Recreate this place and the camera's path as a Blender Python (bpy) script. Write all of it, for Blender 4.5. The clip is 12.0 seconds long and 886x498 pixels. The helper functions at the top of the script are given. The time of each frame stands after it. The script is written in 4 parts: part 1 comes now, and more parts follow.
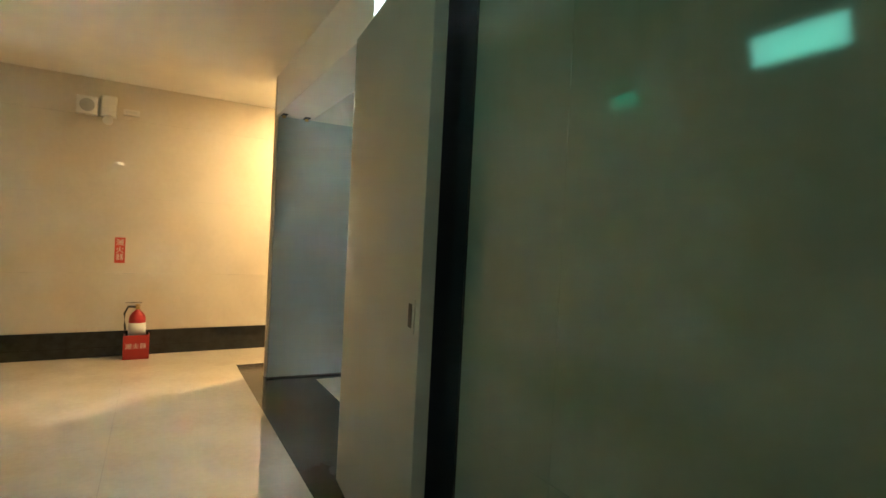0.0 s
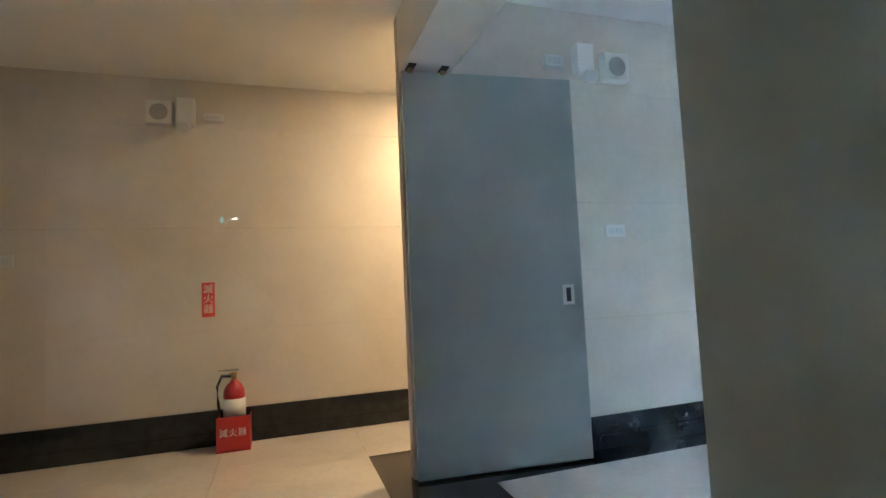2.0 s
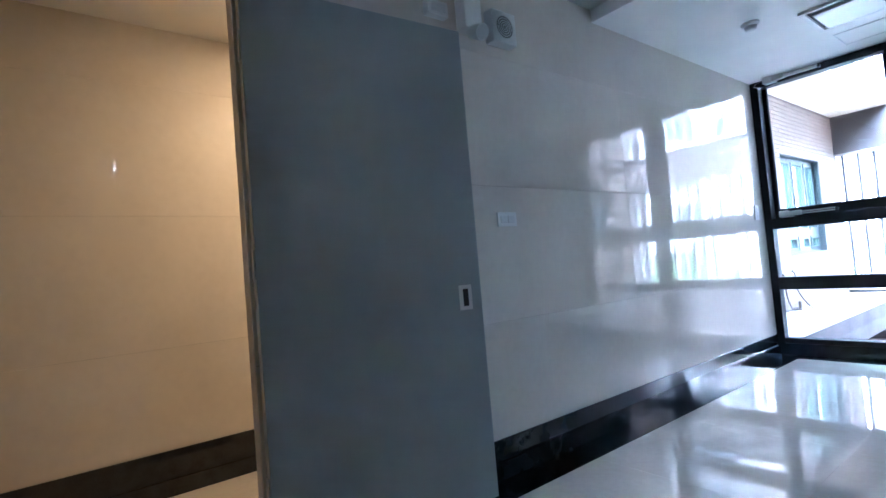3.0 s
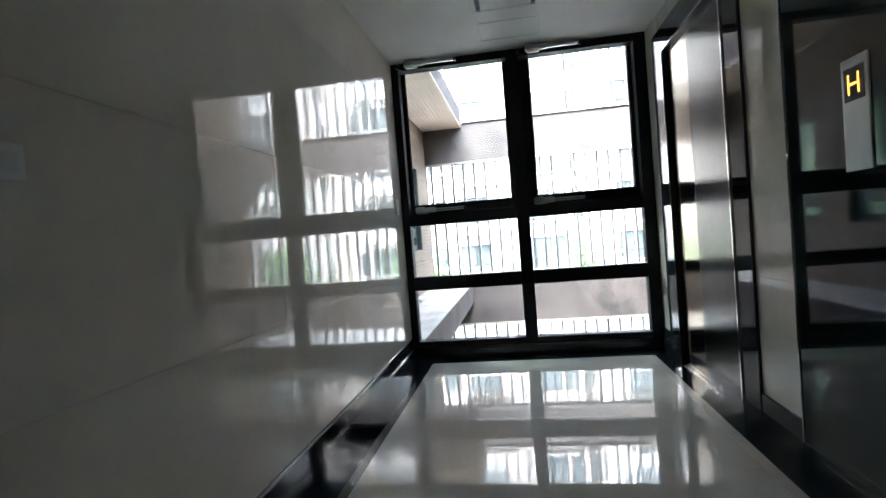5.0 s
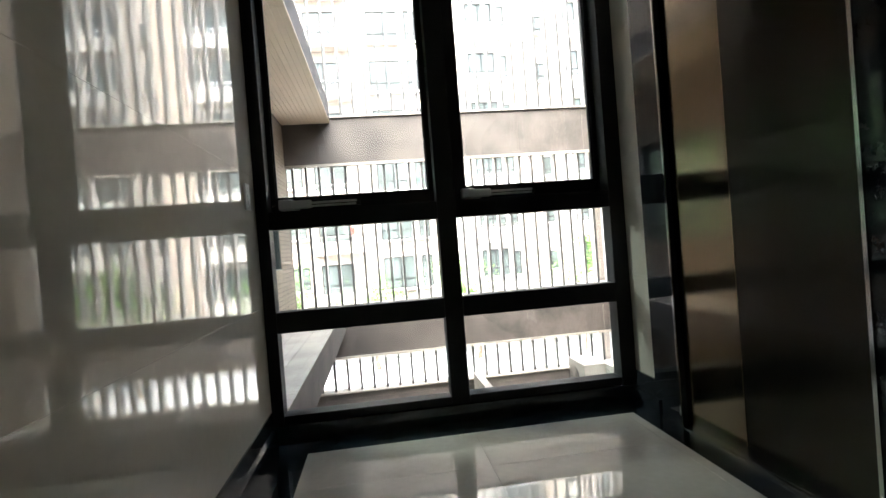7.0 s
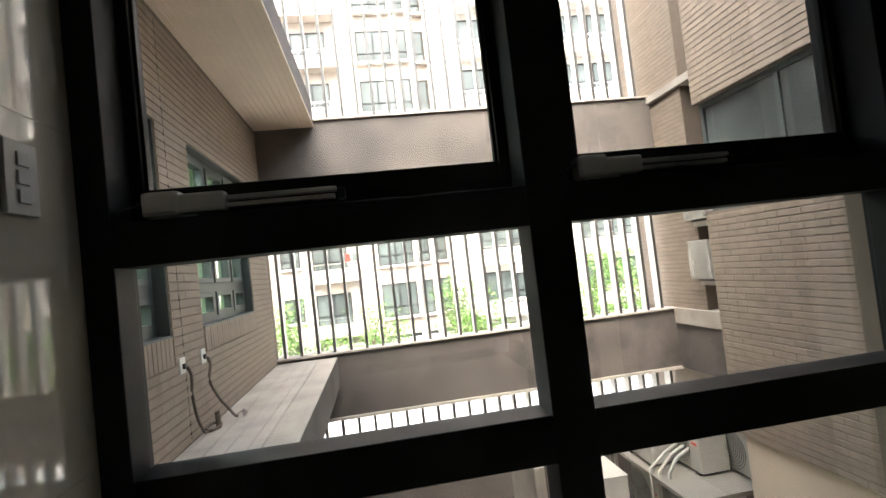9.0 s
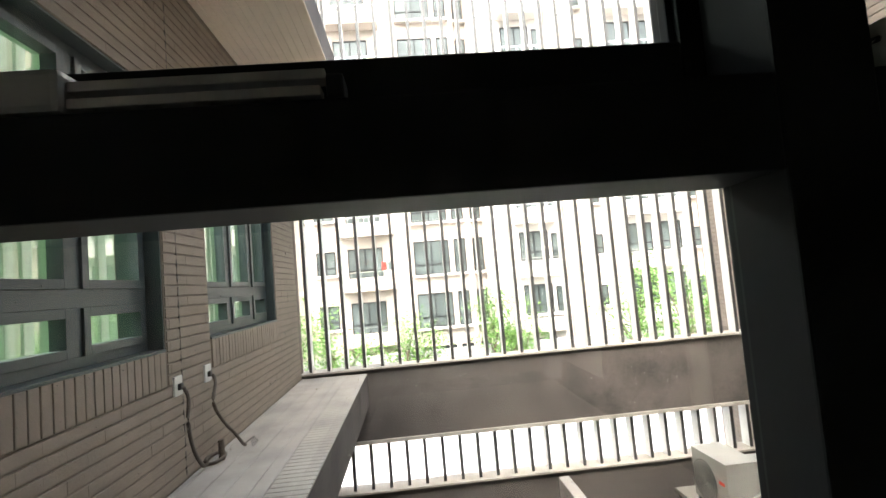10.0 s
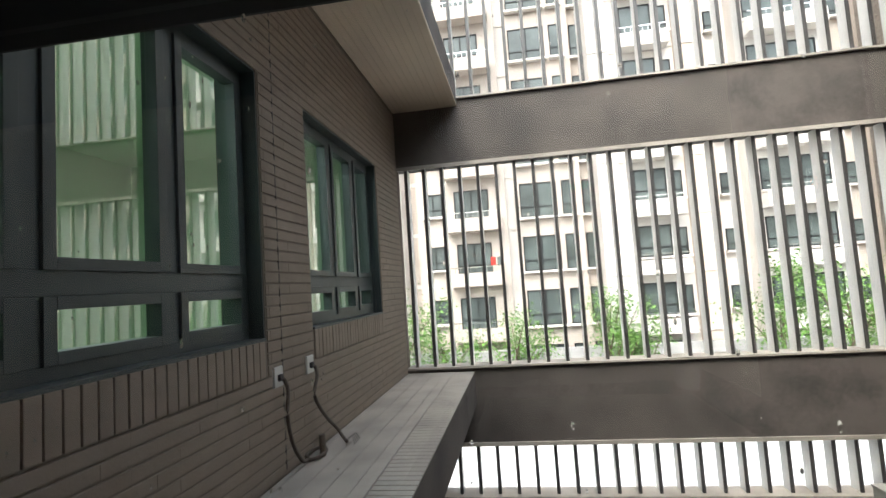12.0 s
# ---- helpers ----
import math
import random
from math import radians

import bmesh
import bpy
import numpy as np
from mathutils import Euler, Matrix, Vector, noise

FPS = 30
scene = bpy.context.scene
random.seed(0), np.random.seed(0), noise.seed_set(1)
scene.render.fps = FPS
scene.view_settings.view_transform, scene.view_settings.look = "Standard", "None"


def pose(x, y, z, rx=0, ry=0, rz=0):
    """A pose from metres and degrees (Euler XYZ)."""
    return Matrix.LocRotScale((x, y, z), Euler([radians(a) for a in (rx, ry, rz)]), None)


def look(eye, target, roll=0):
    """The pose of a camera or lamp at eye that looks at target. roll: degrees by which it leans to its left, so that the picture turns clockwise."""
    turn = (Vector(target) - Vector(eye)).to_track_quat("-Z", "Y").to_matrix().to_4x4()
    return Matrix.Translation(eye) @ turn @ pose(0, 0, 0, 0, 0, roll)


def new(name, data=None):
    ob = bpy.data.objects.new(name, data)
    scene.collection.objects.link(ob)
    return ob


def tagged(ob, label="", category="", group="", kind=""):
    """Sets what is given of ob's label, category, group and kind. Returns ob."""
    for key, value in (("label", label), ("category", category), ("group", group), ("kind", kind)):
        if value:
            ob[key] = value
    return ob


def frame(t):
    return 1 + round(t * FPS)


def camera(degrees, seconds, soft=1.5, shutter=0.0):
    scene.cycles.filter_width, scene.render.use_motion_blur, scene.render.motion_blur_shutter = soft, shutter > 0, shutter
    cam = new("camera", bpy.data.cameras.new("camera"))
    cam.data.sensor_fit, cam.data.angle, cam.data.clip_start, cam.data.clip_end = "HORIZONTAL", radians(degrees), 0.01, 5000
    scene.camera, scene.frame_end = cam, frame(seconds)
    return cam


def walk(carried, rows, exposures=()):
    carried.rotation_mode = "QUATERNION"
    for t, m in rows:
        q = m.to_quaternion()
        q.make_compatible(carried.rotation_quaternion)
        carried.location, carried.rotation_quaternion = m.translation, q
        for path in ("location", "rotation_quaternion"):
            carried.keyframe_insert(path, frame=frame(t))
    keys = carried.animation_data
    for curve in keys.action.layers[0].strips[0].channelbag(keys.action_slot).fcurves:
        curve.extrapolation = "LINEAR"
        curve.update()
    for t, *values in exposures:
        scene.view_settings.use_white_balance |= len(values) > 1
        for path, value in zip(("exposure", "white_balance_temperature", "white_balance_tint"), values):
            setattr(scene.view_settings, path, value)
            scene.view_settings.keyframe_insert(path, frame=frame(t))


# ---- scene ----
cam = camera(83.2, 12.0)

PATH = [
    (0, (4.026, -0.781, 1.13), (2.295, 0.22, 1.098), 2.9),
    (0.5, (3.621, -0.682, 1.002), (1.748, 0.017, 0.954), 0.4),
    (1, (3.225, -0.639, 0.979), (1.301, -0.094, 0.989), -0.4),
    (1.5, (2.825, -0.618, 1.006), (0.916, -0.037, 1.13), -0.5),
    (2, (2.427, -0.601, 0.95), (0.532, 0.023, 1.085), -2.6),
    (2.5, (2.083, -0.58, 0.961), (0.234, 0.178, 1.076), -3.4),
    (3, (1.745, -0.517, 0.981), (0.168, 0.71, 1.066), -4.8),
    (3.5, (1.436, -0.363, 0.967), (0.201, 1.209, 1.012), -3.3),
    (3.7, (1.337, -0.222, 0.97), (0.342, 1.513, 0.991), -4.0),
    (5.5, (0.813, 0.744, 1.007), (0.605, 2.732, 0.948), -4.1),
    (6.5, (0.603, 1.455, 1.0), (0.776, 3.447, 0.942), -3.7),
    (7.2, (0.6, 2.03, 0.948), (0.872, 4.012, 0.95), -4.8),
    (8.8, (0.568, 3.304, 1.026), (0.882, 5.277, 1.103), -6.0),
    (8.9, (0.567, 3.345, 1.026), (0.873, 5.32, 1.092), -6.1),
    (9, (0.573, 3.41, 1.025), (0.853, 5.389, 1.098), -6.5),
    (9.3, (0.545, 3.631, 1.012), (0.768, 5.617, 1.108), -6.5),
    (9.5, (0.537, 3.773, 1.025), (0.727, 5.762, 1.119), -6.6),
    (10, (0.575, 4.06, 1.02), (0.715, 6.05, 1.15), -4.9),
    (10.5, (0.591, 4.26, 1.006), (0.59, 6.257, 1.107), -4.7),
    (11, (0.587, 4.367, 1.003), (0.558, 6.365, 1.107), -5.0),
    (11.5, (0.565, 4.408, 0.987), (0.357, 6.392, 1.131), -4.5),
    (12, (0.557, 4.425, 0.995), (0.262, 6.398, 1.142), -3.8),
]
walk(cam, [(t, look(eye, target, roll)) for t, eye, target, roll in PATH], exposures=((0, 7.75, 5200, -3), (0.5, 7.75, 4750, -1), (1.0, 7.65, 4500, 1), (2.0, 7.2, 4300, 5), (3.0, 6.3, 4250, 11), (3.7, 4.85, 4450, 4), (5.3, 4.5, 5450, 5), (7.2, 3.8, 6050, 4), (8.8, 3.27, 6400, 7), (10.0, 3.0, 6250, 5), (12.0, 2.05, 6000, 4)))

# ---- world, sun, lamps ----
world = bpy.data.worlds.new("sky")
scene.world = world
world.use_nodes = True
wn, wl = world.node_tree.nodes, world.node_tree.links
sky = wn.new("ShaderNodeTexSky")
sky.sky_type, sky.sun_disc = "NISHITA", False
sky.sun_elevation, sky.sun_rotation = radians(52), radians(200)
sky.air_density, sky.dust_density = 1.5, 6.0
hsv = wn.new("ShaderNodeHueSaturation")
hsv.inputs["Saturation"].default_value = 0.6
wl.new(sky.outputs[0], hsv.inputs["Color"])
wl.new(hsv.outputs[0], wn["Background"].inputs[0])
wn["Background"].inputs[1].default_value = 0.15

sun = new("sun", bpy.data.lights.new("sun", "SUN"))
sun.data.energy, sun.data.angle, sun.data.color = 0.6, radians(60), (1.0, 0.98, 0.95)
sun.matrix_world = look((6, -16, 24), (0, 6, 0))


def area(name, eye, target, w, h, power, colour):
    ob = new(name, bpy.data.lights.new(name, "AREA"))
    ob.data.shape, ob.data.size, ob.data.size_y, ob.data.energy, ob.data.color = "RECTANGLE", w, h, power, colour
    ob.matrix_world = look(eye, target)
    return ob


area("passage_light", (-0.40, 0.70, 2.30), (-0.40, 0.7001, 0), 0.16, 0.16, 0.29, (1.0, 0.54, 0.19))
area("exit_light_glow", (3.0, -1.36, 1.98), (3.0, 0, 1.7), 0.34, 0.12, 0.006, (0.4, 1.0, 0.66))
# warm fill added behind the walk's start, where no lamp is seen
area("corridor_fill_light", (5.4, -1.4, 2.31), (5.4, -1.401, 0), 0.16, 0.16, 0.025, (1.0, 0.76, 0.48))

# fill light added for the green room; no lamp is seen there
area("flat_room_fill", (-2.4, 6.6, 2.62), (-2.4, 6.601, 0), 0.5, 0.5, 13, (0.92, 1.0, 0.9))

# ---- materials ----


def mat(name, col, rough=0.5, metal=0.0, var=0.12, scale=3.0, fine=60.0, bump=0.1, coat=0.0, col2=None, rand=0.0, emit=0.0, rvar=0.08):
    m = bpy.data.materials.new(name)
    m.use_nodes = True
    n, l = m.node_tree.nodes, m.node_tree.links
    b = n["Principled BSDF"]
    geo = n.new("ShaderNodeNewGeometry")
    n1 = n.new("ShaderNodeTexNoise")
    n1.inputs["Scale"].default_value, n1.inputs["Detail"].default_value = scale, 5
    n2 = n.new("ShaderNodeTexNoise")
    n2.inputs["Scale"].default_value, n2.inputs["Detail"].default_value = fine, 4
    l.new(geo.outputs["Position"], n1.inputs["Vector"])
    l.new(geo.outputs["Position"], n2.inputs["Vector"])
    c2 = col2 or tuple(max(0, c * (1 - 2 * var)) for c in col)
    ramp = n.new("ShaderNodeValToRGB")
    ramp.color_ramp.elements[0].color, ramp.color_ramp.elements[1].color = (*c2, 1), (*col, 1)
    ramp.color_ramp.elements[0].position, ramp.color_ramp.elements[1].position = 0.3, 0.62
    add = n.new("ShaderNodeMath")
    add.operation = "MULTIPLY_ADD"
    l.new(n2.outputs["Fac"], add.inputs[0])
    add.inputs[1].default_value, add.inputs[2].default_value = 0.35, -0.17
    add2 = n.new("ShaderNodeMath")
    add2.operation = "ADD"
    l.new(n1.outputs["Fac"], add2.inputs[0])
    l.new(add.outputs[0], add2.inputs[1])
    l.new(add2.outputs[0], ramp.inputs["Fac"])
    out = ramp.outputs["Color"]
    if rand:
        oi = n.new("ShaderNodeObjectInfo")
        sm = n.new("ShaderNodeMath")
        sm.operation = "ADD"
        l.new(oi.outputs["Random"], sm.inputs[0])
        l.new(geo.outputs["Random Per Island"], sm.inputs[1])
        fr = n.new("ShaderNodeMath")
        fr.operation = "FRACT"
        l.new(sm.outputs[0], fr.inputs[0])
        hs = n.new("ShaderNodeHueSaturation")
        mr = n.new("ShaderNodeMapRange")
        mr.inputs["To Min"].default_value, mr.inputs["To Max"].default_value = 1 - rand, 1 + rand
        l.new(fr.outputs[0], mr.inputs["Value"])
        l.new(mr.outputs[0], hs.inputs["Value"])
        l.new(out, hs.inputs["Color"])
        out = hs.outputs["Color"]
    l.new(out, b.inputs["Base Color"])
    rr = n.new("ShaderNodeMapRange")
    rr.inputs["To Min"].default_value, rr.inputs["To Max"].default_value = max(0.02, rough * (1 - rvar * 2)), rough * (1 + rvar * 2)
    l.new(n1.outputs["Fac"], rr.inputs["Value"])
    l.new(rr.outputs[0], b.inputs["Roughness"])
    b.inputs["Metallic"].default_value = metal
    if coat:
        b.inputs["Coat Weight"].default_value, b.inputs["Coat Roughness"].default_value = coat, 0.05
    if bump:
        bp = n.new("ShaderNodeBump")
        bp.inputs["Strength"].default_value, bp.inputs["Distance"].default_value = bump, 0.002
        l.new(n2.outputs["Fac"], bp.inputs["Height"])
        l.new(bp.outputs[0], b.inputs["Normal"])
    if emit:
        b.inputs["Emission Color"].default_value, b.inputs["Emission Strength"].default_value = (*col, 1), emit
    return m


def glass(name, tint=(1, 1, 1), rough=0.0):
    m = bpy.data.materials.new(name)
    m.use_nodes = True
    b = m.node_tree.nodes["Principled BSDF"]
    b.inputs["Base Color"].default_value = (*tint, 1)
    b.inputs["Transmission Weight"].default_value, b.inputs["Roughness"].default_value, b.inputs["IOR"].default_value = 1, rough, 1.45
    return m


M_WALLTILE = mat("cream_polished_tile", (0.69, 0.64, 0.55), 0.025, var=0.05, scale=2.0, fine=25, bump=0.004, col2=(0.63, 0.58, 0.49))
# dim green exit light is put into this tile's colour
M_WALLDIM = mat("tile_with_dim_green_light", (0.21, 0.25, 0.205), 0.07, var=0.04, scale=2.0, fine=25, bump=0.01)
M_GRILLE = mat("dark_grey_mesh", (0.2, 0.2, 0.19), 0.6)
M_FLOOR = mat("cream_polished_floor", (0.68, 0.63, 0.54), 0.025, var=0.05, scale=2.5, fine=30, bump=0.002, col2=(0.58, 0.53, 0.44))
M_FLOOR.node_tree.nodes["Principled BSDF"].inputs["IOR"].default_value = 1.8
M_GROUT = mat("grout", (0.6, 0.55, 0.46), 0.5)
M_GRANITE = mat("dark_granite", (0.02, 0.023, 0.026), 0.045, var=0.1, scale=14, fine=120, bump=0.004, col2=(0.012, 0.014, 0.016))
M_BAND = mat("dark_brown_granite", (0.062, 0.052, 0.042), 0.12, var=0.1, scale=6, fine=60, bump=0.01, col2=(0.048, 0.041, 0.034))
M_PAINT = mat("white_paint", (0.8, 0.78, 0.73), 0.6, var=0.03, bump=0.1, fine=150)
M_LEAF = mat("grey_painted_steel", (0.36, 0.38, 0.37), 0.38, var=0.04, bump=0.05, fine=200)
M_FRAME = mat("dark_aluminium", (0.012, 0.012, 0.013), 0.55, metal=0.0, var=0.1, bump=0.02)
M_FRAME.node_tree.nodes["Principled BSDF"].inputs["Specular IOR Level"].default_value = 0.25
M_CHROME = mat("polished_steel", (0.62, 0.62, 0.62), 0.15, metal=1, var=0.04, bump=0.01)
# the near lift leaf's dark reflection is put into its colour
M_BRONZEDARKREFL = mat("brushed_steel_dark_reflection", (0.05, 0.044, 0.036), 0.22, metal=1.0, var=0.02, scale=1.5, fine=300, bump=0.0, rvar=0.02)
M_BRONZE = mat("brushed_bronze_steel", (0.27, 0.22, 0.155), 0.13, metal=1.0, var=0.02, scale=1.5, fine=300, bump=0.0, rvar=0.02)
M_PLASTIC = mat("white_plastic", (0.72, 0.71, 0.67), 0.4, var=0.03, bump=0.02)
M_GREYPL = mat("grey_plastic", (0.66, 0.66, 0.63), 0.4, var=0.05, bump=0.03)
M_BLACK = mat("black_plastic", (0.012, 0.012, 0.013), 0.45, var=0.1, bump=0.02)
M_RED = mat("red_enamel", (0.42, 0.02, 0.012), 0.3, var=0.08, bump=0.02)
M_SIGNRED = mat("red_sticker", (0.55, 0.05, 0.02), 0.4, var=0.03, bump=0.0)
M_SIGNWHITE = mat("white_print", (0.75, 0.7, 0.62), 0.5, var=0.02, bump=0.0)
M_BRASS = mat("brass", (0.55, 0.38, 0.14), 0.35, metal=1, var=0.1)
M_BRICK = mat("taupe_clinker_tile", (0.272, 0.217, 0.166), 0.68, var=0.1, scale=8, fine=90, bump=0.5, rand=0.05)
M_MORTAR = mat("taupe_mortar", (0.185, 0.148, 0.116), 0.9, var=0.1, bump=0.4)
M_CONC = mat("painted_concrete", (0.115, 0.098, 0.086), 0.85, var=0.2, scale=2.2, fine=28, bump=0.5, col2=(0.055, 0.047, 0.042))
M_SOFFIT = mat("soffit_paint", (0.66, 0.55, 0.42), 0.8, var=0.08, scale=1.2, fine=30, bump=0.2)
M_CAP = mat("pale_cement_cap", (0.42, 0.375, 0.32), 0.8, var=0.15, scale=3, bump=0.3)
M_SLAT = mat("pale_grey_louvre_paint", (0.62, 0.60, 0.57), 0.5, var=0.06, scale=2, bump=0.05)
# shade on the slats' inner edges, put into a darker colour
M_SLATEDGESHADE = mat("louvre_edge_shade", (0.06, 0.056, 0.053), 0.45, var=0.1, scale=2, bump=0.05)
M_ALU = mat("grey_green_aluminium", (0.06, 0.075, 0.075), 0.4, metal=0.3, var=0.08)
M_ROOM = mat("pale_green_room_paint", (0.50, 0.60, 0.45), 0.7, var=0.03)
M_AC = mat("ac_casing", (0.40, 0.385, 0.34), 0.5, var=0.1, scale=4)
M_GREENGLOW = mat("exit_sign_face", (0.1, 0.9, 0.45), 0.4, emit=0.009, var=0.0)
M_ORANGE = mat("orange_digit", (1.0, 0.25, 0.02), 0.4, emit=0.3, var=0.0)
M_WARMLAMP = mat("lamp_diffuser", (1.0, 0.72, 0.38), 0.4, emit=0.3, var=0.0)
M_PANE = glass("clear_glass")
M_PANEGREEN = glass("green_tinted_glass", (0.86, 0.96, 0.9))
M_PANEGREEN.node_tree.nodes["Principled BSDF"].inputs["IOR"].default_value = 2.0
M_PANEDARK = mat("dark_glossy_glass", (0.012, 0.02, 0.022), 0.04, var=0.1, bump=0)
M_FARGLASS = mat("far_window_glass", (0.09, 0.105, 0.10), 0.1, var=0.3, scale=0.6, bump=0)
M_FARGLASS.node_tree.nodes["Principled BSDF"].inputs["Specular IOR Level"].default_value = 0.3
M_FACADE = mat("cream_facade_tile", (0.42, 0.36, 0.31), 0.8, var=0.1, scale=0.5, fine=12, bump=0.2)
M_FACADE2 = mat("white_facade_paint", (0.58, 0.535, 0.49), 0.8, var=0.1, scale=0.5, fine=12, bump=0.1)
M_FACADE3 = mat("tan_facade_tile", (0.5, 0.41, 0.33), 0.8, var=0.08, scale=0.6, fine=14, bump=0.2)
M_FACADE4 = mat("grey_concrete_base", (0.28, 0.27, 0.26), 0.85, var=0.12, scale=0.8, fine=14, bump=0.2)
M_ASPHALT = mat("asphalt", (0.06, 0.06, 0.06), 0.85, var=0.15, scale=1)
M_PAVE = mat("pale_paving", (0.6, 0.59, 0.57), 0.5, var=0.1, scale=1)
M_BARK = mat("bark", (0.10, 0.075, 0.05), 0.9, var=0.2, scale=8, bump=0.6)
M_LEAVES = mat("foliage", (0.10, 0.20, 0.03), 0.55, var=0.2, scale=2.5, rand=0.3)
M_ROD = mat("satin_aluminium", (0.62, 0.61, 0.58), 0.32, metal=0.8, var=0.05, bump=0.01)
M_PIPE = mat("grey_pipe", (0.22, 0.2, 0.17), 0.6, var=0.1)
M_CORD = mat("brown_corrugated_hose", (0.10, 0.075, 0.055), 0.6, var=0.15)

# ---- mesh helpers ----


def box(bm, x0, x1, y0, y1, z0, z1, bevel=0.0):
    m = Matrix.Translation(((x0 + x1) / 2, (y0 + y1) / 2, (z0 + z1) / 2)) @ Matrix.Diagonal((abs(x1 - x0), abs(y1 - y0), abs(z1 - z0), 1))
    r = bmesh.ops.create_cube(bm, size=1, matrix=m)
    if bevel:
        es = {e for v in r["verts"] for e in v.link_edges}
        bmesh.ops.bevel(bm, geom=list(es), offset=bevel, segments=2, profile=0.6, affect="EDGES")
    return bm


def cyl(bm, p, q, r1, r2=None, seg=16):
    p, q = Vector(p), Vector(q)
    d = q - p
    m = Matrix.Translation((p + q) / 2) @ d.to_track_quat("Z", "Y").to_matrix().to_4x4()
    bmesh.ops.create_cone(bm, cap_ends=True, segments=seg, radius1=r1, radius2=r1 if r2 is None else r2, depth=d.length, matrix=m)
    return bm


def tube(bm, pts, r, seg=8):
    pts = [Vector(p) for p in pts]
    rings = []
    for i, p in enumerate(pts):
        d = (pts[min(i + 1, len(pts) - 1)] - pts[max(i - 1, 0)]).normalized()
        q = d.to_track_quat("Z", "Y")
        rr = r[i] if isinstance(r, list) else r
        rings.append([bm.verts.new(p + q @ Vector((math.cos(a) * rr, math.sin(a) * rr, 0))) for a in (k * 2 * math.pi / seg for k in range(seg))])
    for a, b in zip(rings, rings[1:]):
        for k in range(seg):
            bm.faces.new((a[k], a[(k + 1) % seg], b[(k + 1) % seg], b[k]))
    bm.faces.new(list(reversed(rings[0])))
    bm.faces.new(rings[-1])
    return bm


def lathe(bm, prof, at=(0, 0, 0), seg=24):
    rings = []
    for r, z in prof:
        rings.append([bm.verts.new((at[0] + r * math.cos(k * 2 * math.pi / seg), at[1] + r * math.sin(k * 2 * math.pi / seg), at[2] + z)) for k in range(seg)])
    for a, b in zip(rings, rings[1:]):
        for k in range(seg):
            bm.faces.new((a[k], a[(k + 1) % seg], b[(k + 1) % seg], b[k]))
    bm.faces.new(list(reversed(rings[0])))
    bm.faces.new(rings[-1])
    return bm


def part(name, bm, material, parent=None, label="", smooth=False):
    bmesh.ops.recalc_face_normals(bm, faces=bm.faces)
    me = bpy.data.meshes.new(name)
    bm.to_mesh(me)
    bm.free()
    me.materials.append(material)
    if smooth:
        for p in me.polygons:
            p.use_smooth = True
    ob = new(name, me)
    if parent is not None:
        ob.parent = parent
        ob.matrix_parent_inverse = parent.matrix_world.inverted()
    if label:
        tagged(ob, label)
    return ob


def solid(name, material, *dims, bevel=0.0, parent=None, label=""):
    bm = bmesh.new()
    for d in dims:
        box(bm, *d, bevel=bevel)
    return part(name, bm, material, parent, label)


def empty(name, at, label, category, group=""):
    ob = new(name)
    ob.matrix_world = Matrix.Translation(at)
    ob.location = at
    bpy.context.view_layer.update()
    return tagged(ob, label, category, group)


def struct(name, material, *dims, label="", category="", bevel=0.0):
    return tagged(solid(name, material, *dims, bevel=bevel), label, category, kind="structure")


# ---- large structure: lobby, corridor, passage ----
H1, H2, HC = 2.50, 2.42, 2.34   # ceilings: lobby near, lobby by the window, corridor
YW = 4.49                        # inner face of the window frame
XE = 1.98                        # east wall of the lobby

floor = struct("floor", M_GROUT, (-1.3, 6.8, -4.3, 4.75, -0.2, -0.012), label="cream polished tile floor with dark granite borders", category="floor")
wall_lobby_west = struct("wall_lobby_west", M_GROUT, (-0.06, -0.012, 0.0, 4.6, 0, 2.8), label="cream polished tile wall with dark granite skirting", category="wall")
wall_lobby_east = struct("wall_lobby_east", M_GROUT,
                         (XE + 0.012, XE + 0.25, 0.26, 2.95, 0, 2.8), (XE + 0.012, XE + 0.25, 4.2, 4.6, 0, 2.8), (XE + 0.012, XE + 0.25, 2.95, 4.2, 2.28, 2.8),
                         label="cream tile wall beside the lift doors", category="wall")
wall_corridor_west = struct("wall_corridor_west", M_GROUT, (-1.3, -1.092, -4.2, 3.4, 0, 2.8), label="cream polished tile wall of the corridor in warm lamp light", category="wall")
wall_passage_end = struct("wall_passage_end", M_PAINT, (-1.3, -0.06, 3.2, 3.4, 0, 2.8), label="plain wall closing the side passage", category="wall")
wall_passage_south = struct("wall_passage_south", M_PAINT, (-1.3, -0.3, -4.3, -4.1, 0, 2.8), label="plain wall closing the corridor", category="wall")
wall_south = struct("wall_south", M_PAINT, (-0.6, 6.8, -2.45, -2.25, 0, 2.8), (-0.6, -0.4, -4.2, -2.45, 0, 2.8), label="pale grey painted wall with dark granite skirting", category="wall")
wall_corridor_end = struct("wall_corridor_end", M_PAINT, (6.6, 6.8, -2.25, 0.26, 0, 2.8), label="plain painted wall at the corridor end", category="wall")
wall_corridor_north = struct("wall_corridor_north", M_GROUT, (2.815, 6.6, 0.012, 0.26, 0, 2.8), (1.98, 2.815, 0.06, 0.26, 0, 2.8), label="glossy tile wall with dim green light put into its colour", category="wall")
ceiling_corridor = struct("ceiling_corridor", M_PAINT, (-1.3, 6.8, -4.2, 0.0, HC, HC + 0.15), (-1.3, -0.06, 0.0, 3.3, HC, HC + 0.15), label="smooth painted corridor ceiling", category="ceiling")
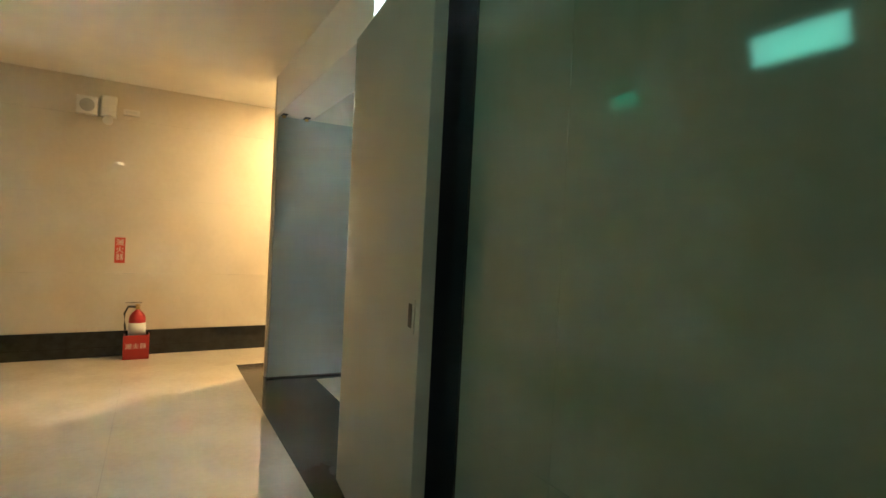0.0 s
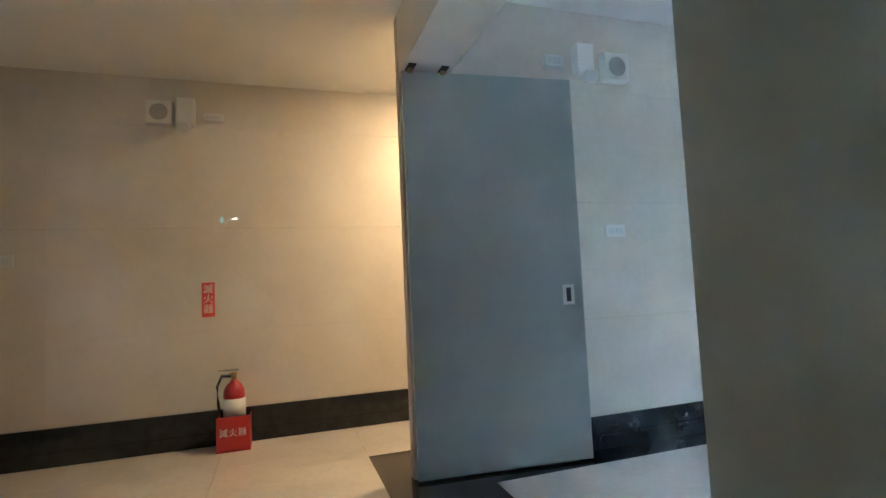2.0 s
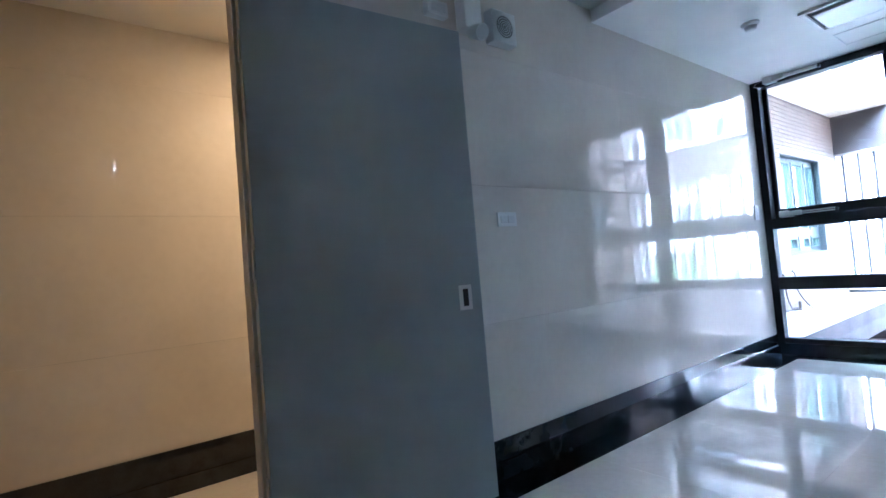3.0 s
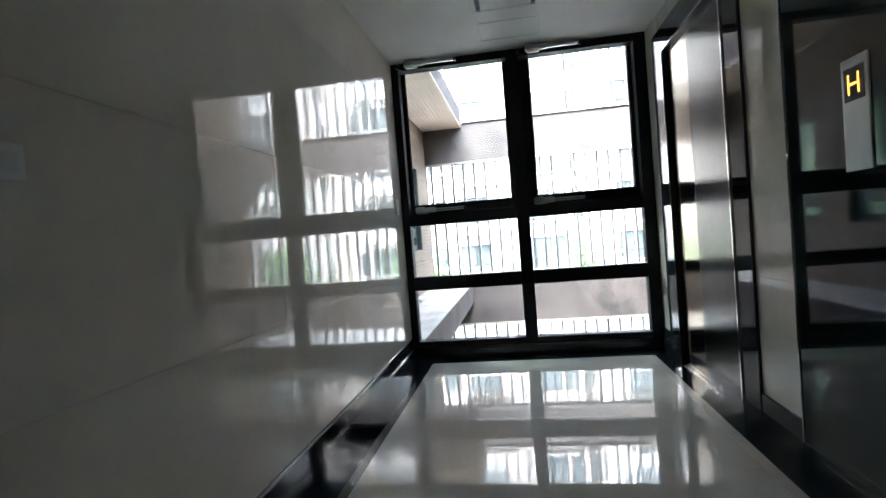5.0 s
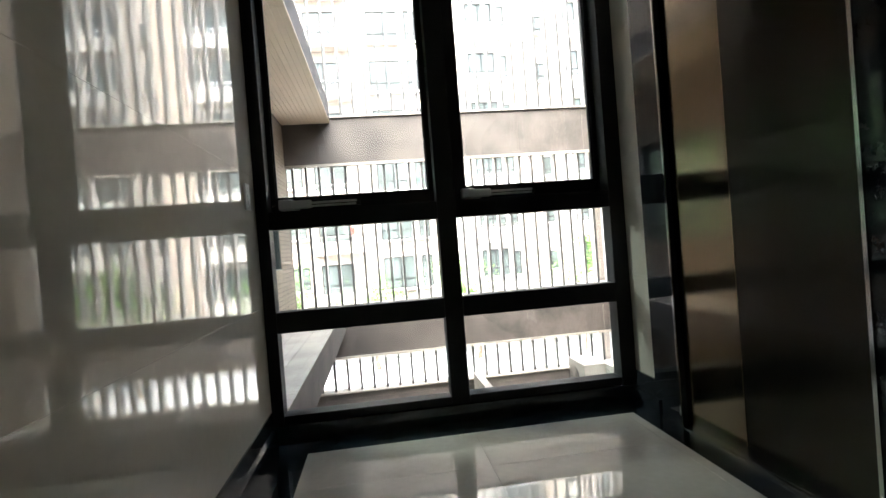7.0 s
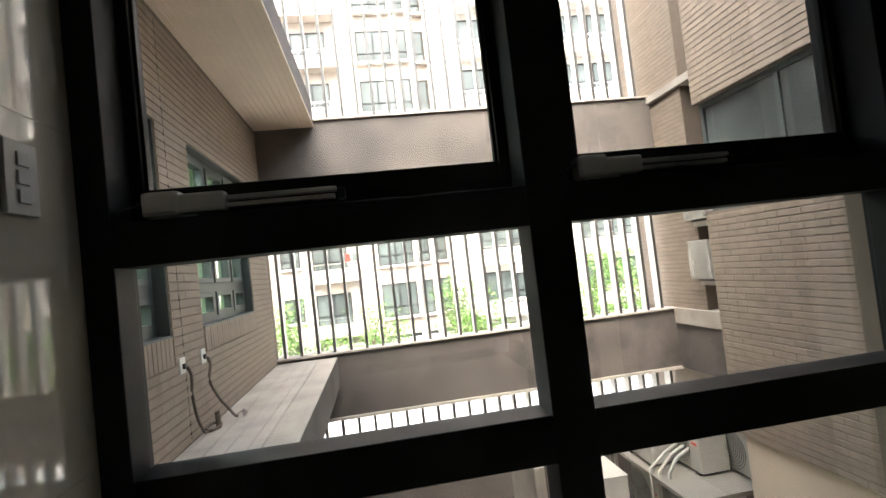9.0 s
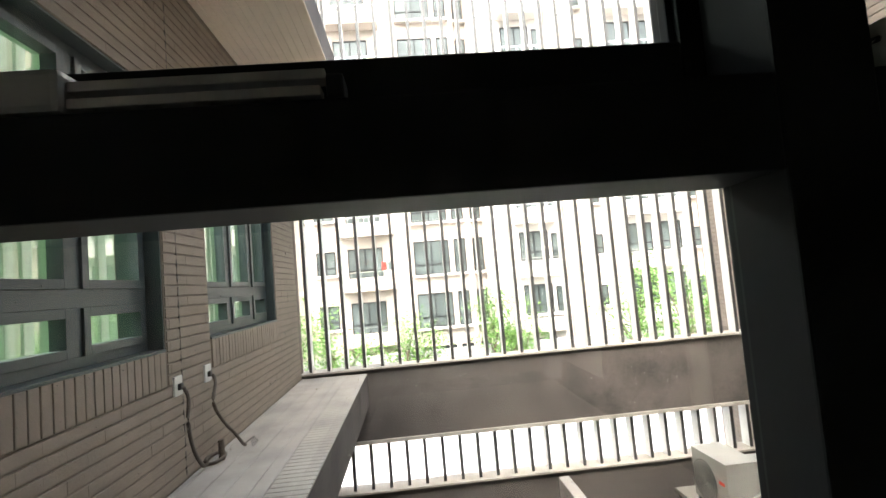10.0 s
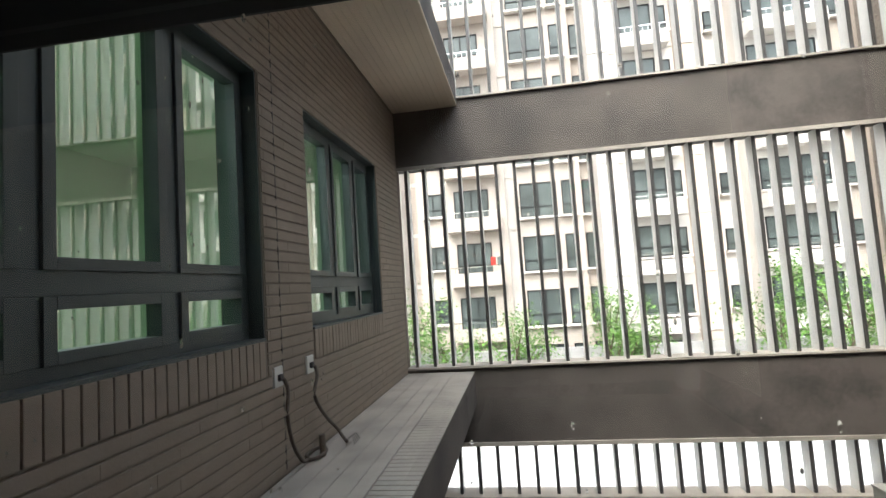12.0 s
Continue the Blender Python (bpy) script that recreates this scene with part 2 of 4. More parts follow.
ceiling_lobby = struct("ceiling_lobby", M_PAINT, (-0.06, 2.25, 0.26, 2.14, H1, H1 + 0.15), (-0.06, 2.25, 2.14, 4.6, H2, H2 + 0.4), label="white painted lobby ceiling with a lowered part by the window", category="ceiling")
lintel = struct("lintel", M_PAINT, (0.0, 1.98, 0.0, 0.26, 2.03, 2.8), label="plain painted lintel over the double fire door", category="lintel", bevel=0.004)
jamb_east = struct("jamb_east", M_LEAF, (1.845, 1.98, 0.02, 0.26, 0, 2.03), label="painted jamb of the fire door", category="door jamb")
# dark strip past the free edge of the folded leaf
pilaster = struct("pilaster", M_GRANITE, (2.60, 2.815, -0.004, 0.25, 0, HC), label="dark polished upright strip at the end of the corridor tile wall", category="pilaster", bevel=0.006)


def panels(parent, axis, at, a0, a1, z0, z1, w, h, off, material, sign=1, name="tile", holes=()):
    """Polished tiles on a wall: axis is the wall's normal axis, at its face; they run from a0 to a1 and z0 to z1."""
    cache = {}
    t = 0.012
    zs = [z0] + [z for z in (off[1] + k * h for k in range(-9, 9)) if z0 + 0.02 < z < z1 - 0.02] + [z1]
    as_ = [a0] + [a for a in (off[0] + k * w for k in range(-19, 19)) if a0 + 0.02 < a < a1 - 0.02] + [a1]
    for p, q in zip(as_, as_[1:]):
        for u, v in zip(zs, zs[1:]):
            key = (round(q - p, 3), round(v - u, 3))
            if key not in cache:
                bm = bmesh.new()
                g = 0.0004
                if axis == "x":
                    box(bm, -t if sign > 0 else 0, 0 if sign > 0 else t, -(q - p) / 2 + g, (q - p) / 2 - g, -(v - u) / 2 + g, (v - u) / 2 - g, bevel=0.0004)
                else:
                    box(bm, -(q - p) / 2 + g, (q - p) / 2 - g, -t if sign > 0 else 0, 0 if sign > 0 else t, -(v - u) / 2 + g, (v - u) / 2 - g, bevel=0.0004)
                me = bpy.data.meshes.new(name)
                bm.to_mesh(me)
                bm.free()
                me.materials.append(material)
                cache[key] = me
            ob = new(name, cache[key])
            ob.parent = parent
            ob.location = (at, (p + q) / 2, (u + v) / 2) if axis == "x" else ((p + q) / 2, at, (u + v) / 2)


def flags(parent, x0, x1, y0, y1, w, d, off, material, name="floor_tile", z=0.0, gap=0.0005):
    cache = {}
    xs = [x0] + [a for a in (off[0] + k * w for k in range(-19, 19)) if x0 + 0.02 < a < x1 - 0.02] + [x1]
    ys = [y0] + [a for a in (off[1] + k * d for k in range(-19, 19)) if y0 + 0.02 < a < y1 - 0.02] + [y1]
    for p, q in zip(xs, xs[1:]):
        for u, v in zip(ys, ys[1:]):
            key = (round(q - p, 3), round(v - u, 3))
            if key not in cache:
                bm = box(bmesh.new(), -(q - p) / 2 + gap, (q - p) / 2 - gap, -(v - u) / 2 + gap, (v - u) / 2 - gap, -0.012, 0, bevel=gap)
                me = bpy.data.meshes.new(name)
                bm.to_mesh(me)
                bm.free()
                me.materials.append(material)
                cache[key] = me
            ob = new(name, cache[key])
            ob.parent = parent
            ob.location = ((p + q) / 2, (u + v) / 2, z)


# ---- the big window ----
XA, XB, XC, XD = 0.06, 0.928, 1.028, 1.892
window_1 = tagged(empty("window_1", (0.99, YW, 0), "dark aluminium window wall with two tall vent sashes above fixed panes", "window"), kind="structure")
solid("window_frame", M_FRAME,
      (0.0, XA, YW, YW + 0.10, 0.0, H2), (XD, XE, YW, YW + 0.10, 0.0, H2), (XB, XC, YW, YW + 0.10, 0.1, H2),
      (XA, XB, YW, YW + 0.10, 0.565, 0.672), (XC, XD, YW, YW + 0.10, 0.565, 0.672),
      (XA, XB, YW, YW + 0.10, 1.096, 1.188), (XC, XD, YW, YW + 0.10, 1.096, 1.188),
      (XA, XB, YW, YW + 0.10, 2.36, H2), (XC, XD, YW, YW + 0.10, 2.36, H2),
      (XA, XB, YW, YW + 0.10, 0.1, 0.142), (XC, XD, YW, YW + 0.10, 0.1, 0.142), bevel=0.003, parent=window_1)
solid("window_sill", M_GRANITE, (0.0, XE, YW - 0.012, YW + 0.10, 0.0, 0.098), bevel=0.004, parent=window_1, label="low polished granite kerb")
YS0, YS1 = YW + 0.102, YW + 0.162   # the vent sashes stand on the outer side of the frame
for a, b, o0, o1 in ((0.03, 0.975, 0.086, 0.903), (0.981, 1.95, 1.105, 1.87)):
    solid("sash_frame", M_FRAME, (a, o0, YS0, YS1, 1.17, 2.415), (o1, b, YS0, YS1, 1.17, 2.415),
          (o0, o1, YS0, YS1, 1.17, 1.27), (o0, o1, YS0, YS1, 2.38, 2.415), bevel=0.003, parent=window_1)
    solid("glazing_bead", M_FRAME, (o0, o0 + 0.008, YS0 + 0.01, YS0 + 0.028, 1.27, 2.38), (o1 - 0.008, o1, YS0 + 0.01, YS0 + 0.028, 1.27, 2.38), bevel=0.002, parent=window_1)
    p = solid("pane", M_PANE, (o0 - 0.01, o1 + 0.01, YS0 + 0.034, YS0 + 0.04, 1.262, 2.388), parent=window_1)
    p.visible_shadow = False
for a, b in ((XA, XB), (XC, XD)):
    for z0, z1, yy in ((0.135, 0.575, 0.082), (0.662, 1.106, 0.082)):
        p = solid("pane", M_PANE, (a - 0.004, b + 0.004, YW + yy, YW + yy + 0.006, z0, z1), parent=window_1)
        p.visible_shadow = False

# ---- fire door leaves ----


def fire_door(label, hinge, width, turn, handle_at, plate, h=0.86):
    """A flush steel leaf. It is built along +x with its face to -y and then turned about its hinge."""
    leaf = tagged(empty("door", (0, 0, 0), label, "fire door"), kind="structure")

    def bb(name, mt, *d, bevel=0.002, lab=""):
        return solid(name, mt, d, bevel=bevel, parent=leaf, label=lab)

    bb("door_panel", M_LEAF, 0, width, 0, 0.045, 0.012, 2.02, bevel=0.003)
    bb("handle_plate", plate, handle_at - 0.032, handle_at + 0.032, -0.003, 0, h - 0.052, h + 0.052, bevel=0.001, lab="flush pull plate")
    bb("handle_recess", M_BLACK, handle_at - 0.013, handle_at + 0.013, -0.0045, -0.003, h - 0.036, h + 0.036, bevel=0, lab="dark recess of the pull")
    for z in (0.25, 1.0, 1.75):
        bb("hinge", M_LEAF, -0.004, 0.004, 0.006, 0.04, z, z + 0.1, bevel=0.001)
    leaf.matrix_world = pose(*hinge, 0, 0, turn)
    return leaf


d1 = fire_door("grey painted steel fire door leaf standing open beside the lobby wall", (0.062, 0.004, 0), 0.92, 85.2, 0.835, M_PLASTIC)
d1.name = "door_1"
d2 = fire_door("grey painted steel fire door leaf folded back against the corridor wall", (1.84, -0.022, 0), 0.912, -5.5, 0.845, M_LEAF, 0.9)
d2.name = "door_2"
for x, y in ((0.05, 0.04), (0.05, 0.21)):
    b = empty("door_bracket", (x + 0.04, y, 2.03), "small dark steel door closer bracket under the lintel", "bracket", "brackets under the lintel")
    solid("plate", M_BLACK, (x, x + 0.09, y - 0.02, y + 0.02, 2.0235, 2.0295), bevel=0.002, parent=b)
    solid("bolt_block", M_BRASS, (x + 0.02, x + 0.05, y - 0.012, y + 0.012, 2.006, 2.0235), bevel=0.002, parent=b, label="worn steel bolt block")

# ---- lift doors in the east wall ----
lift_1 = tagged(empty("lift_door_1", (XE, 3.65, 0), "dark bronze lift doors, the near leaf darkened for its reflection, in a polished black granite surround", "lift door"), kind="structure")
solid("granite_surround", M_GRANITE, (XE - 0.015, XE + 0.14, 2.92, 3.10, 0, 2.28), (XE - 0.015, XE + 0.14, 4.06, 4.28, 0, 2.28), (XE - 0.015, XE + 0.14, 3.10, 4.06, 2.12, 2.28), bevel=0.003, parent=lift_1)
solid("chrome_trim", M_CHROME, (XE - 0.022, XE - 0.015, 3.092, 3.105, 0, 2.12), (XE - 0.022, XE - 0.015, 4.052, 4.062, 0, 2.12), (XE - 0.022, XE - 0.015, 3.105, 4.052, 2.115, 2.127), parent=lift_1, label="thin polished steel trim")
# near leaf in the steel that carries a dark reflection, far leaf plain
for a, b, mt in ((3.105, 3.665, M_BRONZEDARKREFL), (3.667, 4.055, M_BRONZE)):
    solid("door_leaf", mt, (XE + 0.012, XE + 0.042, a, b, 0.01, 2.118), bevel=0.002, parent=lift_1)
solid("door_sill", M_CHROME, (XE - 0.01, XE + 0.14, 3.105, 4.055, -0.01, 0.006), parent=lift_1)
solid("shaft_back", M_BLACK, (XE + 0.11, XE + 0.13, 3.10, 4.06, 0, 2.12), parent=lift_1)

lift_2 = tagged(empty("glass_panel_1", (XE, 2.0, 0), "dark glossy glass panel with a thin steel edge beside the tile wall", "glass panel"), kind="structure")
solid("dark_glass", M_PANEDARK, (XE - 0.016, XE + 0.01, 1.35, 2.56, 0.1, 2.26), bevel=0.002, parent=lift_2)
solid("steel_edge", M_CHROME, (XE - 0.02, XE + 0.01, 2.56, 2.568, 0.1, 2.27), parent=lift_2)

# ---- light well outside the window ----
YL = 9.9     # the louvre wall
XO = -0.74   # brick wall of the flat beside the well
ZL = 0.055    # top of the ledge
LX0, LX1 = XO, 4.655

wall_outer_west = struct("wall_outer_west", M_MORTAR,
                         (XO - 0.25, XO - 0.006, 4.72, 10.05, -3.2, 0.78), (XO - 0.25, XO - 0.006, 4.72, 4.95, 0.78, 2.2), (XO - 0.25, XO - 0.006, 6.83, 7.41, 0.78, 2.2),
                         (XO - 0.25, XO - 0.006, 9.03, 10.05, 0.78, 2.2), (XO - 0.25, XO - 0.006, 4.72, 10.05, 2.2, 6.4),
                         label="taupe clinker tiled wall with two aluminium windows, in shade", category="wall")
wall_window_side = struct("wall_window_side", M_MORTAR, (-1.0, 0.0, 4.6, 4.72, -3.2, 5.2), (1.98, 5.2, 4.6, 4.72, -3.2, 5.2), (0, 1.98, 4.6, 4.72, -3.2, 0.0), (0, 1.98, 4.6, 4.72, 2.42, 5.2),
                          label="outer wall around the window wall", category="wall")
bm = bmesh.new()
for k in range(38):
    box(bm, XO - 0.004, XO + 0.0015, 6.985, 6.993, 0.08 + k * 0.076, 0.08 + k * 0.076 + 0.05)
joint = tagged(part("joint_strip", bm, M_BLACK), "dark dotted movement joint in the brick wall", "joint", kind="structure")
ledge = struct("ledge", M_CONC, (XO, 0.0, 4.72, YL, ZL - 0.35, ZL - 0.01), (XO, 0.0, 4.72, YL, 3.03, 3.33), label="tiled concrete ledge along the brick wall", category="ledge")
soffit = struct("soffit", M_SOFFIT, (XO, 0.0, 4.72, YL - 0.002, 3.008, 3.03), label="cream boarded soffit of the ledge above", category="soffit")
for k in range(12):
    solid("soffit_board", M_SOFFIT, (XO + 0.0617 * k + 0.002, XO + 0.0617 * (k + 1) - 0.004, 4.72, YL - 0.002, 3.0, 3.008), bevel=0.002, parent=soffit)
for z0, z1, nm in ((-0.72, 0.09, "beam_lower"), (2.34, 3.08, "beam_upper"), (-4.0, -1.28, "beam_base")):
    b = struct(nm, M_CONC, (XO - 0.2, 5.2, YL, YL + 0.22, z0, z1), label="weathered dark concrete beam carrying the louvres", category="beam", bevel=0.008)
    struct("beam_cap", M_CAP, (XO, LX1, YL - 0.035, YL + 0.225, z1, z1 + 0.022), (XO, LX1, YL - 0.025, YL, z0 - 0.02, z0 + 0.02), label="pale cement edge of the beam", category="edge")
wall_louvre_end = struct("wall_louvre_end", M_MORTAR, (4.654, 5.5, 9.2, 10.75, -3.2, 6.0), (5.4, 5.5, 4.72, 9.2, -3.2, 6.0), label="taupe tiled wall behind the air conditioner niche", category="wall")

# louvres
def slat_mesh(h):
    """A deep pale slat with the shade of its inner side painted as a thin dark edge."""
    me = bpy.data.meshes.new("louvre_slat")
    bm = box(bmesh.new(), -0.015, 0.015, -0.058, 0.085, 0, h, bevel=0.003)
    n = len(bm.faces)
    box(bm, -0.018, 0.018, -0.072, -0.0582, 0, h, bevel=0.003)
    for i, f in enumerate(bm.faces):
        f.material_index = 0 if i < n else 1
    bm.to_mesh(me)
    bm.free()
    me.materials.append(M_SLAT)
    me.materials.append(M_SLATEDGESHADE)
    return me


slat_short, slat_me = slat_mesh(0.53), slat_mesh(2.24)
for z0, n in ((0.11, "louvre_middle"), (3.10, "louvre_upper"), (-1.255, "louvre_lower")):
    root = tagged(empty(n, ((LX0 + LX1) / 2, YL + 0.1, z0), "row of deep upright pale grey louvre slats, shade painted on their inner edges, between concrete beams", "louvre"), kind="structure")
    for k in range(26):
        s = new("louvre_slat", slat_short if z0 < 0 else slat_me)
        s.parent = root
        s.matrix_parent_inverse = root.matrix_world.inverted()
        s.location = (-0.642 + k * 0.20476, YL + 0.1, z0)

# windows of the flat in the brick wall


def flat_window(name, y0, y1, z0, z1, mull, zt):
    w = tagged(empty(name, (XO - 0.1, (y0 + y1) / 2, z0), "grey aluminium window with sliding panes and small panes below", "window"), kind="structure")
    x0, x1 = XO - 0.16, XO - 0.09
    f = 0.045
    frames = [(x0, x1, y0, y0 + f, z0, z1), (x0, x1, y1 - f, y1, z0, z1), (x0, x1, y0 + f, y1 - f, z0, z0 + f), (x0, x1, y0 + f, y1 - f, z1 - f, z1), (x0, x1, y0 + f, y1 - f, zt - 0.04, zt + 0.04)]
    solid("frame", M_ALU, *frames, bevel=0.003, parent=w)
    ys = [y0] + mull + [y1]
    for m in mull:
        solid("mullion", M_ALU, (x0, x1, m - 0.035, m + 0.035, z0 + f, zt - 0.04), (x0, x1, m - 0.035, m + 0.035, zt + 0.04, z1 - f), bevel=0.003, parent=w)
    for i, (a, b) in enumerate(zip(ys, ys[1:])):
        for u, v in ((z0 + f, zt - 0.04), (zt + 0.04, z1 - f)):
            a2, b2 = a + 0.045, b - 0.045
            solid("sash", M_ALU, (x0 + 0.01, x1 + 0.012, a2 - 0.01, a2 + 0.035, u, v), (x0 + 0.01, x1 + 0.012, b2 - 0.035, b2 + 0.01, u, v), (x0 + 0.01, x1 + 0.012, a2 + 0.035, b2 - 0.035, u, u + 0.04), (x0 + 0.01, x1 + 0.012, a2 + 0.035, b2 - 0.035, v - 0.04, v), bevel=0.002, parent=w)
            p = solid("pane", M_PANEGREEN, (x0 + 0.03, x0 + 0.036, a2 + 0.03, b2 - 0.03, u + 0.035, v - 0.035), parent=w)
            p.visible_shadow = False
    solid("reveal", M_ALU, (XO - 0.24, XO - 0.01, y0 - 0.014, y0, z0, z1), (XO - 0.24, XO - 0.01, y1, y1 + 0.014, z0, z1), (XO - 0.24, XO - 0.01, y0, y1, z1, z1 + 0.014), (XO - 0.24, XO + 0.004, y0, y1, z0 - 0.014, z0), parent=w)
    return w


flat_window("window_2", 4.96, 6.82, 0.79, 2.19, [5.66, 6.26], 1.08)
flat_window("window_3", 7.425, 9.015, 0.79, 2.19, [8.03, 8.56], 1.08)

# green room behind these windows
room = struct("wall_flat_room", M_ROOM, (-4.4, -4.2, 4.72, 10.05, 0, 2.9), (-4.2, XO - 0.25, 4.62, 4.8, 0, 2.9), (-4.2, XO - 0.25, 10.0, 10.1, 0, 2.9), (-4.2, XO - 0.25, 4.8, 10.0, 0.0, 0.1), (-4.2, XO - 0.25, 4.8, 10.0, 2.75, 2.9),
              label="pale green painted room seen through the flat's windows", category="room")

# lamp box added under the ceiling to go with the fill light
lamp_r = empty("room_fill_lamp_box", (-2.4, 6.6, 2.75), "plain square lamp box in the green room, added to go with its fill light", "ceiling lamp")
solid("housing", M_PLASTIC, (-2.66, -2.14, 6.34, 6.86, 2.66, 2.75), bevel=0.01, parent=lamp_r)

# right-hand block of the well
block = struct("wall_block_east", M_MORTAR, (3.906, 5.4, 4.72, 7.98, -0.9, 1.27), (3.906, 5.4, 4.72, 7.98, 2.36, 6.0), (3.906, 4.66, 4.72, 5.2, -3.2, 2.4), (4.3, 4.5, 5.2, 7.98, 1.27, 2.36),
               label="taupe clinker tiled block with a band window", category="wall")
wall_low_east = struct("wall_lower_floor", M_SOFFIT, (3.95, 4.6, 4.72, 7.9, -3.2, -0.9), label="cream wall of the floor below", category="wall")
w4 = tagged(empty("window_4", (4.0, 6.6, 1.27), "band window in the tiled block with blue-grey panes", "window"), kind="structure")
solid("frame", M_ALU, (3.98, 4.03, 5.2, 7.98, 1.27, 1.32), (3.98, 4.03, 5.2, 7.98, 2.31, 2.36), *[(3.98, 4.03, y, y + 0.05, 1.32, 2.31) for y in (5.2, 6.1, 7.0, 7.93)], bevel=0.003, parent=w4)
for a, b in ((5.25, 6.1), (6.15, 7.0), (7.05, 7.93)):
    solid("pane", M_FARGLASS, (4.0, 4.01, a, b, 1.32, 2.31), parent=w4)
ledge_east = struct("ledge_east", M_CAP, (4.6, 5.4, 7.98, YL - 0.036, -0.1, 0.112), (4.6, 5.4, 7.98, YL - 0.002, 2.98, 3.08), label="pale concrete niche ledge for air conditioners", category="ledge", bevel=0.006)


beam_east = struct("beam_east", M_CONC, (4.63, 5.4, 7.98, YL - 0.002, -0.72, -0.102), label="weathered dark concrete beam under the niche ledge", category="beam", bevel=0.006)


def ac_unit(at, turn, label, w=0.8, h=0.55, d=0.3):
    u = empty("air_conditioner", at, label, "air conditioner", "air conditioners in the well")
    solid("casing", M_AC, (at[0] - w / 2, at[0] + w / 2, at[1] - d / 2, at[1] + d / 2, at[2] + 0.03, at[2] + h), bevel=0.012, parent=u)
    solid("lid", M_AC, (at[0] - w / 2 - 0.006, at[0] + w / 2 + 0.006, at[1] - d / 2 - 0.006, at[1] + d / 2 + 0.006, at[2] + h, at[2] + h + 0.02), bevel=0.005, parent=u)
    bm = bmesh.new()
    cx = at[0] - w * 0.12
    for k in range(1, 8):
        r = k * h * 0.055
        pts = [(cx + r * math.cos(a), at[1] - d / 2 - 0.01, at[2] + h / 2 + r * math.sin(a)) for a in (i * math.pi / 12 for i in range(25))]
        tube(bm, pts, 0.003, 4)
    part("fan_grille", bm, M_BLACK, u, "dark round fan grille")
    for s in (-1, 1):
        solid("foot", M_BLACK, (at[0] + s * w * 0.35 - 0.03, at[0] + s * w * 0.35 + 0.03, at[1] - d / 2, at[1] + d / 2, at[2], at[2] + 0.03), parent=u)
    solid("badge", M_SIGNRED, (at[0] + w * 0.28, at[0] + w * 0.42, at[1] - d / 2 - 0.003, at[1] - d / 2, at[2] + h * 0.6, at[2] + h * 0.66), parent=u, label="small red badge")
    bpy.context.view_layer.update()
    u.rotation_euler = (0, 0, radians(turn))
    return u


for z in (0.5, 1.23):
    struct("niche_shelf", M_CAP, (4.6, 5.398, 8.72, 9.198, z - 0.06, z), label="concrete shelf under an air conditioner", category="shelf")
niche_units = [ac_unit((4.85, 8.97, 0.5), 0, "beige outdoor air conditioner on a niche shelf", 0.8, 0.48, 0.36)]
niche_units.append(ac_unit((4.85, 8.97, 1.23), 0, "beige outdoor air conditioner on the upper niche shelf", 0.8, 0.48, 0.36))
for u, z in zip(niche_units, (0.5, 1.23)):
    solid("side_grille", M_AC, *[(4.442, 4.45, 8.82, 9.06, z + 0.07 + k * 0.016, z + 0.078 + k * 0.016) for k in range(24)], parent=u, label="fine ribbed intake grille")
    solid("valve_cover", M_AC, (4.43, 4.45, 9.075, 9.14, z + 0.06, z + 0.4), bevel=0.006, parent=u)
deck = struct("roof_lower_floor", M_CONC, (0.0, 4.66, 4.75, YL, -2.3, -2.15), label="concrete deck of the floor below", category="deck")
stand = empty("equipment_stand", (3.6, 7.6, -2.15), "galvanised rack carrying two tiers of air conditioners", "rack")
for x in (3.36, 4.55):
    for y in (8.0, 9.6):
        solid("post", M_PIPE, (x, x + 0.04, y, y + 0.04, -2.15, -1.54), parent=stand)
solid("shelf", M_PIPE, (3.34, 4.61, 7.985, 9.66, -1.54, -1.5), parent=stand)
for x, y, z in ((3.60, 9.1, -1.5), (3.93, 8.69, -1.5), (4.29, 8.29, -1.5), (3.62, 9.08, -2.15), (4.0, 8.6, -2.15), (3.05, 9.3, -2.15)):
    ac_unit((x, y, z), -90, "beige outdoor air conditioner on the rack" if z > -2 else "dusty beige outdoor air conditioner on the deck below", 0.6, 0.52, 0.33)
for k in range(3):
    p = empty("refrigerant_pipe", (3.5, 8.6 + 0.12 * k, -2.15), "pale insulated pipe beside the air conditioners", "pipe")
    part("pipe", tube(bmesh.new(), [(3.45 - 0.05 * k, 8.5 + 0.1 * k, -2.15), (3.45 - 0.05 * k, 8.5 + 0.1 * k, -1.45), (3.55, 8.5 + 0.1 * k, -1.3), (3.8, 8.6 + 0.1 * k, -1.25)], 0.018, 8), M_AC, p, smooth=True)
low_wall = struct("low_wall", M_CAP, (1.78, 1.88, 7.8, 8.7, -2.15, -0.85), label="low pale cement wall on the deck below", category="low wall", bevel=0.01)

